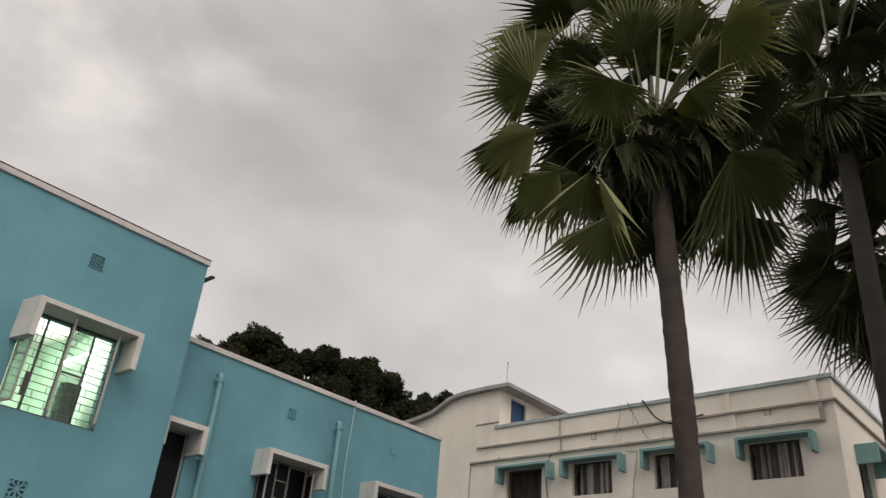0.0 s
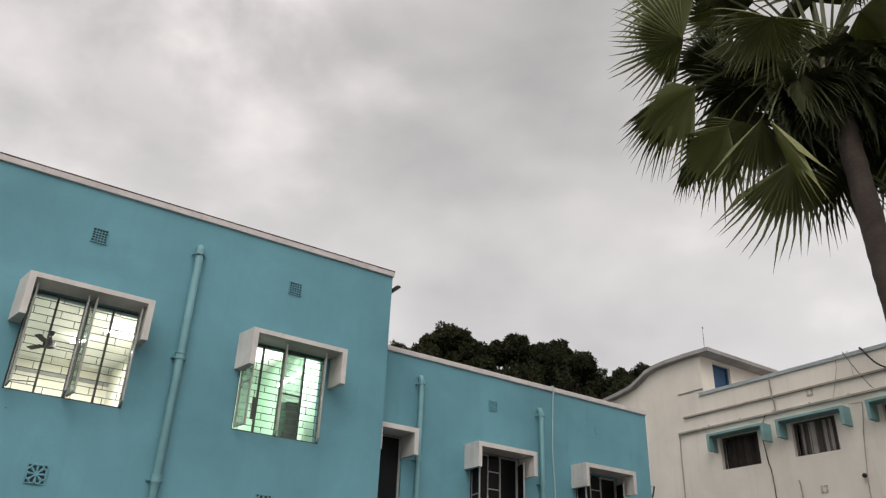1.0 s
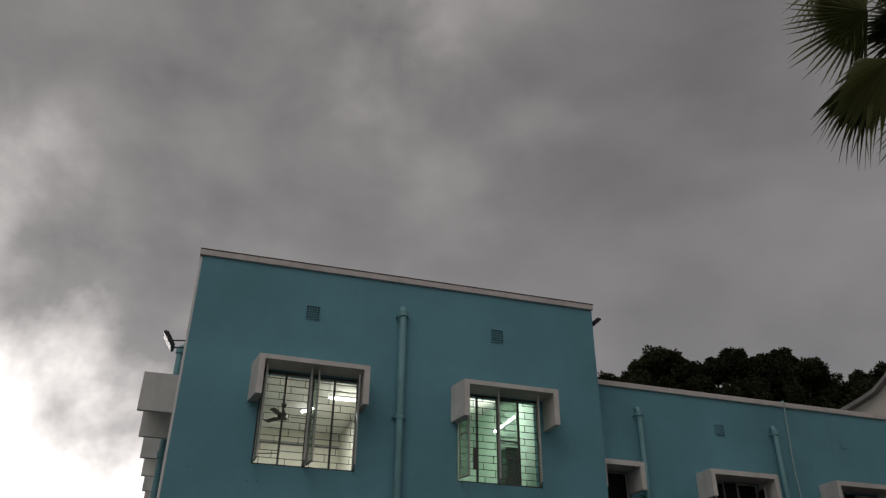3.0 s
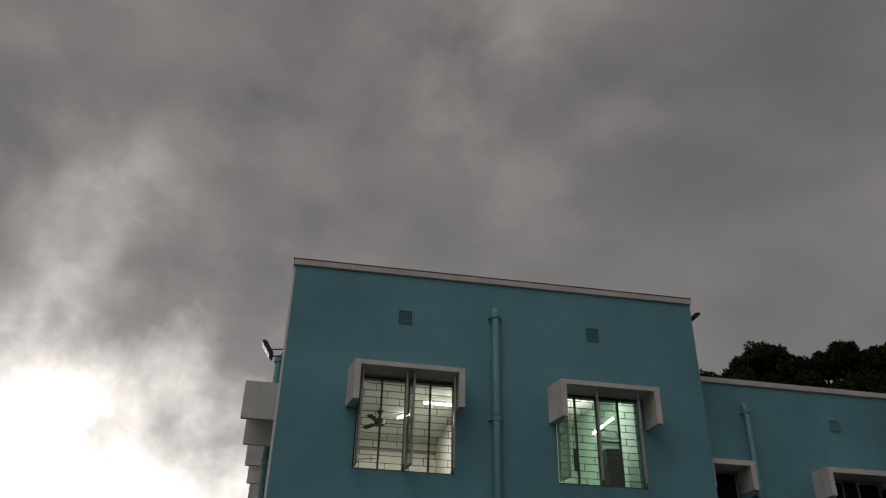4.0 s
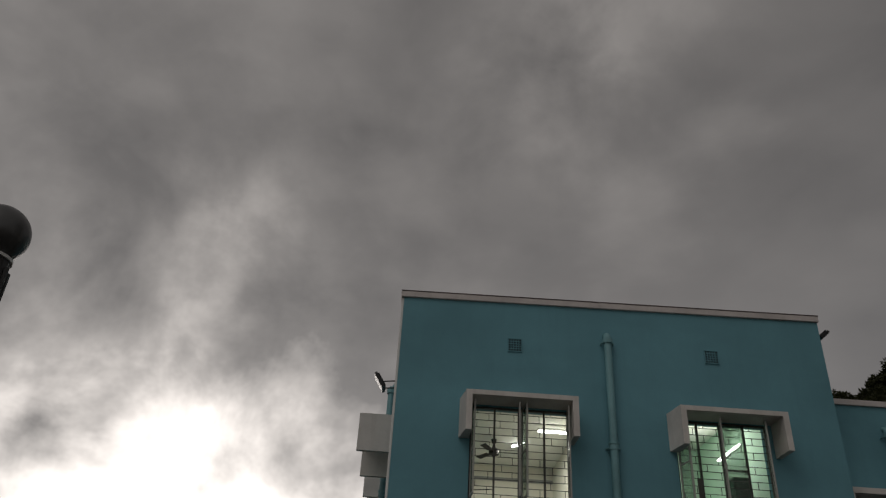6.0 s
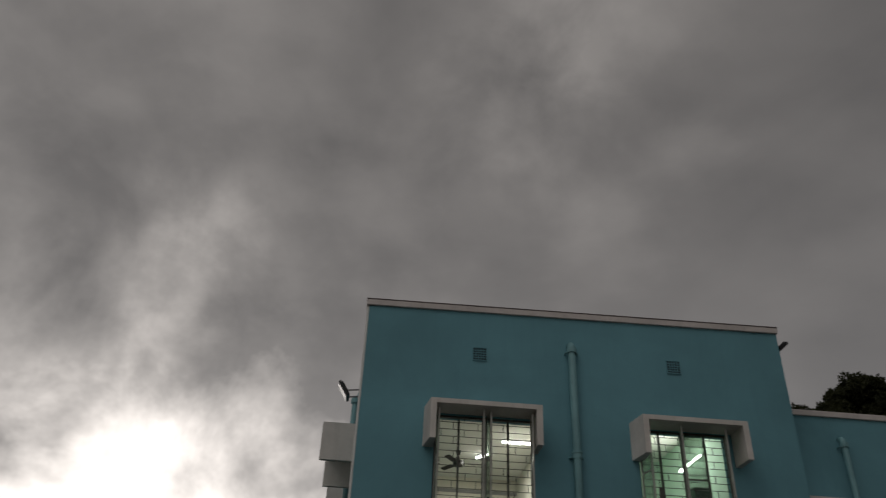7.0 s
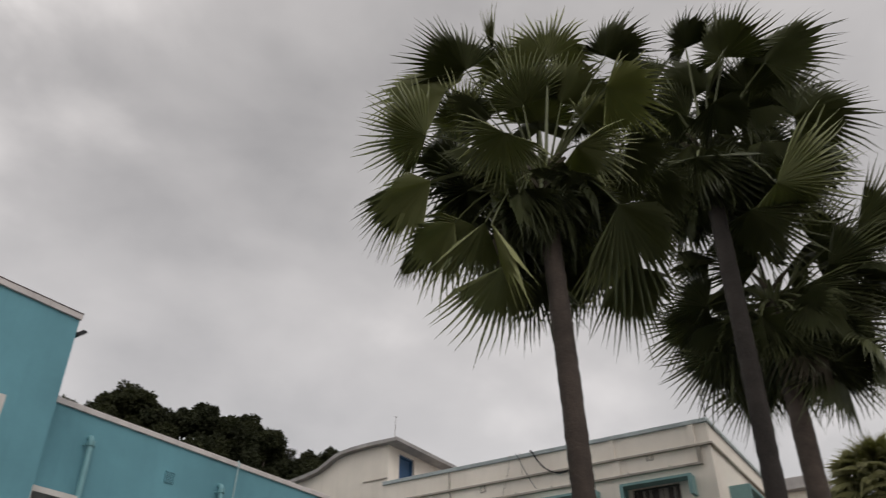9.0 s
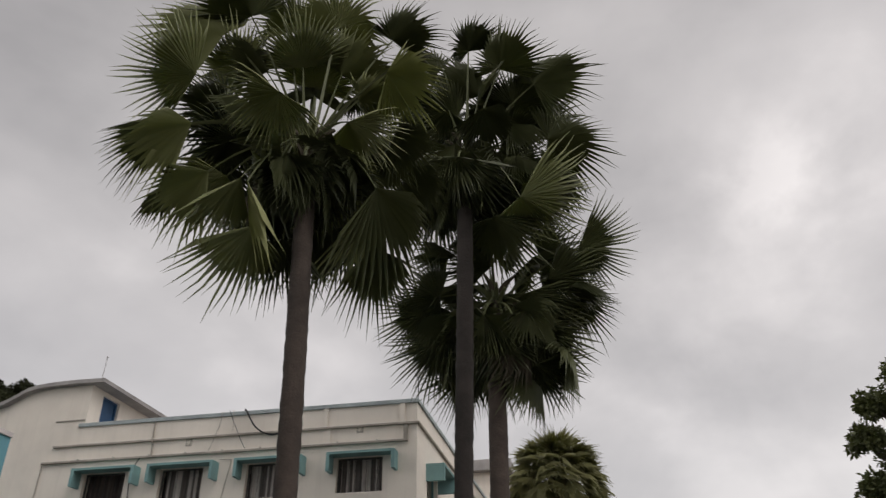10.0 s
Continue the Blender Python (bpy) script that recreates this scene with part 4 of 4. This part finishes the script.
    # the shaded skirt close about the stem
    for k in range(skirt):
        d = aim(k * 137.5 + rng.uniform(-20, 20), rng.uniform(-72, -20))
        hub = d * rng.uniform(.45, 1.1)
        add(hub, d * .6 + Vector((0, 0, -1)), Vector((d.x, d.y, .5)) + Vector((rng.gauss(0, .4), rng.gauss(0, .4), 0)), reach * rng.uniform(.7, .95), (leaf, PETIOLE))
    for k in range(dry):
        d = aim(rng.uniform(0, 360), rng.uniform(-65, -50))
        ob = add(d * rng.uniform(.9, 1.3), d + Vector((0, 0, -1.2)), Vector((d.x, d.y, .4)), reach * .8, (DEAD, DEAD), 70)
        ob["label"] = "dry brown hanging fan leaf"
    return t


def spot(az, dist, eye=(-.15, .25)):
    return (eye[0] + dist * math.sin(radians(az)), eye[1] + dist * math.cos(radians(az)), 0)


def lean_to(az0, az1, dist):
    a, b = spot(az0, dist), spot(az1, dist)
    return (b[0] - a[0], b[1] - a[1], 0)


FRONT_UPPER = [(-1.81, 0.5, 0.57, 168, -1.32, 82), (-1.53, 0.3, 1.72, 155, -1.48, 92), (-1.17, 0.2, 2.29, 128, 1.35, 97), (-0.7, -0.1, 2.99, 94, -1.06, 12), (0.28, 0.3, 2.23, 80, -1.21, 106), (-0.34, -0.3, 2.66, 105, -1.11, 92), (1.25, 0.2, 2.24, 58, 1.02, 92), (1.07, 1.0, 0.74, -18, -1.1, 84), (0.72, 0.3, 0.7, 25, -0.79, 92), (-0.51, 1.1, -0.06, -118, -0.95, 97), (0.52, 1.0, -0.36, -52, -0.94, 82), (1.33, 0.4, 0.05, -20, 0.91, 92), (-1.11, -0.5, 1.79, 150, 1.03, 82), (-1.24, -0.3, 0.65, -170, -0.82, 72), (-0.02, -0.6, 2.4, 70, -1.06, 92)]
FRONT_LOWER = [(-1.73, 0.5, -0.36, -163, -1.36, 62), (-2.14, 0.1, -0.23, 175, 0.99, 74), (-1.36, 0.6, -1.26, -140, -1.3, 52), (-1.92, -0.2, -0.99, -150, 0.83, 69), (-0.78, 1.0, -1.62, -78, -1.1, 16), (-0.9, 0.7, -1.37, -106, -1.27, 40), (-0.65, 0.3, -1.88, -97, -1.4, 56), (-0.24, -0.1, -1.83, -98, 1.05, 64), (-1.21, 0.1, -0.31, -80, 0.7, 74), (1.01, 0.8, -1.34, -55, 1.57, 69), (0.63, -0.3, -1.38, -82, 1.13, 64), (1.12, -0.1, -1.8, -72, 1.23, 59), (0.24, -0.6, -0.66, -60, 1.34, 84), (1.73, -0.3, -0.04, -35, 1.1, 79), (-0.57, -0.6, 0.12, -130, 1.09, 74), (0.77, -0.7, -0.12, -70, 1.29, 89)]
TALL_PALM = [(0.14, 0.3, 2.63, 100, 1.09, 97), (0.81, 0.5, 1.87, 84, 1.33, 106), (1.52, 0.5, 1.41, 38, 1.55, 106), (1.75, 0.3, 0.08, 5, 1.66, 106), (1.03, 1.0, -1.84, -32, -1.65, 92), (0.96, -0.3, 1.19, -20, 1.09, 82), (0.39, 0.8, 0.51, -60, 1.13, 92), (-0.31, 0.6, 0.66, -130, 1.21, 97), (-0.74, 0.2, 0.14, -110, 1.4, 92), (0.97, -0.2, -0.14, -50, 1.55, 92), (1.53, -0.5, -0.3, -20, 1.44, 82), (-0.62, 0.0, -1.05, -105, 1.48, 87), (0.55, 0.2, -1.76, -75, 1.55, 92), (-0.13, 1.0, -0.86, -95, 1.53, 82), (-0.64, -0.3, 2.47, 140, 1.33, 92)]
LOW_PALM = [(1.71, 0.5, 0.92, -18, 1.38, 84), (1.05, 0.4, 0.31, -28, 1.43, 97), (0.68, 0.3, -0.68, -32, 1.71, 84), (0.71, 0.2, -1.44, -65, 1.34, 84), (-0.1, 0.1, -1.31, -82, 1.18, 87), (-1.11, 0.5, -0.07, 172, 1.13, 102), (-1.43, 0.3, -0.3, -140, 1.2, 87), (-1.09, 0.4, -0.98, -108, 1.4, 82), (-0.63, -0.2, -0.66, -90, 1.34, 82), (0.29, 0.8, -0.64, -60, 1.38, 97), (0.96, -0.1, 1.12, 10, 1.27, 102), (-0.1, 0.2, 0.71, 120, 1.17, 102), (1.58, -0.3, 0.22, -40, 1.2, 82), (0.58, 0.3, 0.05, -80, 1.57, 97)]
FRONT_HEART = [(-0.22, 0.1, 1.4, 102, -1.2, 89), (0.42, 0.0, 1.46, 62, -1.15, 89), (-0.8, -0.1, 1.37, 135, 1.05, 84), (0.03, -0.3, 1.32, 80, -1.16, 94), (0.92, -0.2, 1.53, 40, 1.01, 84)]
TALL_HEART = [(0.34, 0.1, 1.47, 105, 1.49, 94), (1.11, 0.0, 1.25, 65, 1.42, 94), (-0.15, 0.2, 0.75, 150, 1.37, 89), (0.64, -0.3, 1.02, 90, 1.49, 94), (1.59, -0.3, 0.85, 35, 1.35, 84)]
FRONT_FILL = [(-1.28, -0.2, 1.31, 150, -1.16, 90), (-1.36, -0.1, 0.48, 175, 1.11, 85), (-1.1, -0.2, -0.08, -165, 1.09, 85), (-1.47, -0.3, -0.13, -140, -1.04, 85), (-0.67, -0.3, 0.48, -150, 1.12, 90), (-1.16, 0.1, -0.96, -125, -1.02, 80), (-0.64, -0.1, -1.23, -115, 1.07, 75), (-0.16, -0.4, -1.13, -95, 1.14, 75), (0.43, 0.3, -0.63, -55, -1.07, 85), (0.96, -0.1, 0.02, -15, 1.08, 90), (1.03, -0.3, -1.16, -65, -1.14, 75), (0.33, -0.5, -1.37, -85, 1.14, 75)]
palm("tall fan palm with a full dark green crown", spot(67.1, 10.0), 9.6, lean_to(67.1, 66.1, 10.0), .15, .145, 66, FRONT_UPPER + FRONT_LOWER + FRONT_HEART + FRONT_FILL, 12, 1, dry=1, size=1.0, reach=.92, skirt=20)
palm("tallest fan palm with a dense dark crown, leaning slightly", spot(79.6, 13.2), 11.95, lean_to(79.6, 80.5, 13.2), .165, .155, 80.5, TALL_PALM + TALL_HEART, 24, 2, dry=1, size=1.15, reach=1.0, skirt=26, bark=TRUNK_DARK)
palm("shorter fan palm with a low dark crown beside its neighbour", spot(82.0, 14.2), 8.85, lean_to(82.0, 82.8, 14.2), .185, .165, 82.8, LOW_PALM, 36, 3, low=-66, dry=2, size=1.05, reach=1.05, skirt=34)
palm("distant fan palm with a rounded yellow-green crown", spot(86.7, 27.0), 8.15, (0, 0, 0), .2, .18, 87, [], 100, 4, FAR_PALM_LEAF, FAR_PALM_LEAF, .85, -40, 2, 1.15, 6)


# ---- broad-leaved trees ----
def leaf_cloud(rng, clumps, per, size):
    """Many pointed leaves gathered in loose clumps (middle, radius)."""
    verts, faces = [], []
    for c, r in clumps:
        n = max(20, int(per * r * r))
        d = rng.normal(size=(n, 3))
        d /= np.linalg.norm(d, axis=1)[:, None]
        p = np.array(c) + d * (r * (rng.random(n) ** .4))[:, None] * np.array((1, 1, .85))
        out = d + rng.normal(scale=.6, size=(n, 3)) + np.array((0, 0, -.25))
        out /= np.linalg.norm(out, axis=1)[:, None]
        side = np.cross(out, rng.normal(size=(n, 3)))
        side /= np.linalg.norm(side, axis=1)[:, None]
        s = size * rng.uniform(.6, 1.3, n)[:, None]
        b = len(verts)
        quad = np.stack([p, p + out * s * .5 + side * s * .24, p + out * s, p + out * s * .5 - side * s * .24], 1).reshape(-1, 3)
        verts.extend(map(tuple, quad))
        faces.extend((b + 4 * i, b + 4 * i + 1, b + 4 * i + 2, b + 4 * i + 3) for i in range(n))
    return verts, faces


def broad_tree(label, foot, height, spread, seed, mat, per, size, lobes):
    """Trunk and limbs with a crown of lobes, given as (dx, dy, height, radius) round the foot."""
    rng = np.random.default_rng(seed)
    t = thing("tree", foot, label, "tree", "broad-leaved trees")
    foot = Vector(foot)
    fork = foot + Vector((0, 0, height * .38))
    bm = sweep(bmesh.new(), [foot, foot + Vector((.1, .05, height * .2)), fork], [.32, .26, .22], 12)
    part("trunk", bm, BARK, t, smooth=True)
    clumps = []
    for dx, dy, h, r in lobes:
        c = foot + Vector((dx, dy, h))
        mid = fork.lerp(c, .5) + Vector((rng.uniform(-.3, .3), rng.uniform(-.3, .3), .25))
        part("limb", sweep(bmesh.new(), [fork, mid, c], [.13, .08, .03], 8), BARK, t, smooth=True)
        clumps.append((c, r * .58))
        for _ in range(int(20 + 22 * r)):
            d = rng.normal(size=3)
            d[2] = abs(d[2]) * .9 - .25
            d /= np.linalg.norm(d)
            rr = r * rng.uniform(.5, 1.25)
            clumps.append((Vector(d) * rr + c, (.10 + .16 * min(r, 1.4)) * rng.uniform(.6, 1.25) * (1.1 if rr < r else .75)))
    verts, faces = leaf_cloud(rng, clumps, per, size)
    me = bpy.data.meshes.new("crown")
    me.from_pydata([Vector(v) - foot for v in verts], [], faces)
    me.materials.append(mat)
    ob = new("crown", me)
    ob.parent = t
    return t


def at_az(az, dist):
    return Vector((-.3 + dist * math.sin(radians(az)), .1 + dist * math.cos(radians(az)), 0))


def crown_of(az0, dist, tops, heart):
    """Lobes of a crown from azimuth, top height and radius of each, seen from the yard, and a heart below them."""
    foot = at_az(az0, dist)
    lobes = []
    for n, (az, top, r) in enumerate(tops):
        d = at_az(az, dist + .5 * (n % 3)) - foot
        lobes.append((d.x, d.y, top - 1.08 * r, r))
    return foot, lobes + heart


dark = "dark green broad-leaved tree with a clumped crown"
for az0, tops, heart, seed in (
        (34.0, [(30.0, 11.3, .6), (31.2, 11.5, .7), (32.9, 11.9, .65), (34.3, 12.3, .7), (35.5, 11.95, .6), (36.6, 11.75, .6), (33.4, 11.3, 1.0), (29.3, 10.9, .6)], [(-.4, .2, 9.2, 1.9), (1.2, -.6, 9.1, 1.9), (-1.8, 1.1, 8.8, 1.6), (2.2, -1.4, 9.0, 1.8)], 21),
        (39.3, [(37.4, 11.5, .5), (38.2, 11.75, .5), (39.5, 12.3, .38), (39.8, 11.75, .55), (40.7, 11.35, .5), (38.8, 10.8, 1.0)], [(-.8, .5, 9.1, 1.9), (.5, -.3, 9.0, 1.9), (1.5, -1.1, 8.8, 1.9)], 22),
        (43.0, [(41.2, 11.5, .5), (42.2, 11.85, .6), (43.2, 11.2, .5), (44.2, 11.3, .48), (45.1, 10.9, .45), (43.0, 10.5, 1.0)], [(-.6, .5, 8.8, 1.8), (1.0, -.8, 8.5, 1.7), (1.9, -1.7, 8.2, 1.6)], 23)):
    foot, lobes = crown_of(az0, 27, tops, heart)
    broad_tree(dark, foot, 11, 4, seed, MANGO, 7600, .115, lobes)
foot, lobes = crown_of(47.0, 28, [(45.8, 10.65, .45), (46.5, 10.2, .4), (47.4, 11.1, .42), (48.1, 10.6, .3), (48.9, 11.15, .3), (46.9, 9.7, .8)], [(0, 0, 8.1, 1.5), (-.8, .8, 8.3, 1.4)])
broad_tree("small dark tree behind the roof end of the low wing", foot, 10, 3, 24, MANGO, 7600, .115, lobes)
tufts = [(.36, .88, 5.95, .20), (.46, 1.12, 5.38, .22), (.44, 1.08, 4.62, .22), (.47, 1.14, 4.2, .20), (.14, .35, 6.35, .24), (.30, .75, 5.0, .2), (0, -.1, 6.4, .35)]
broad_tree("leafy tree with glossy green whorled leaves", spot(112.3, 14), 7, 3, 25, RIGHT_LEAF, 3400, .10,
           tufts + [(.05, .05, 5.5, .6), (.1, .15, 4.65, .65), (0, .1, 3.8, .75), (0, -.7, 5.8, .8), (0, -.6, 4.6, 1.2), (0, -1.6, 5.2, 1.3)])
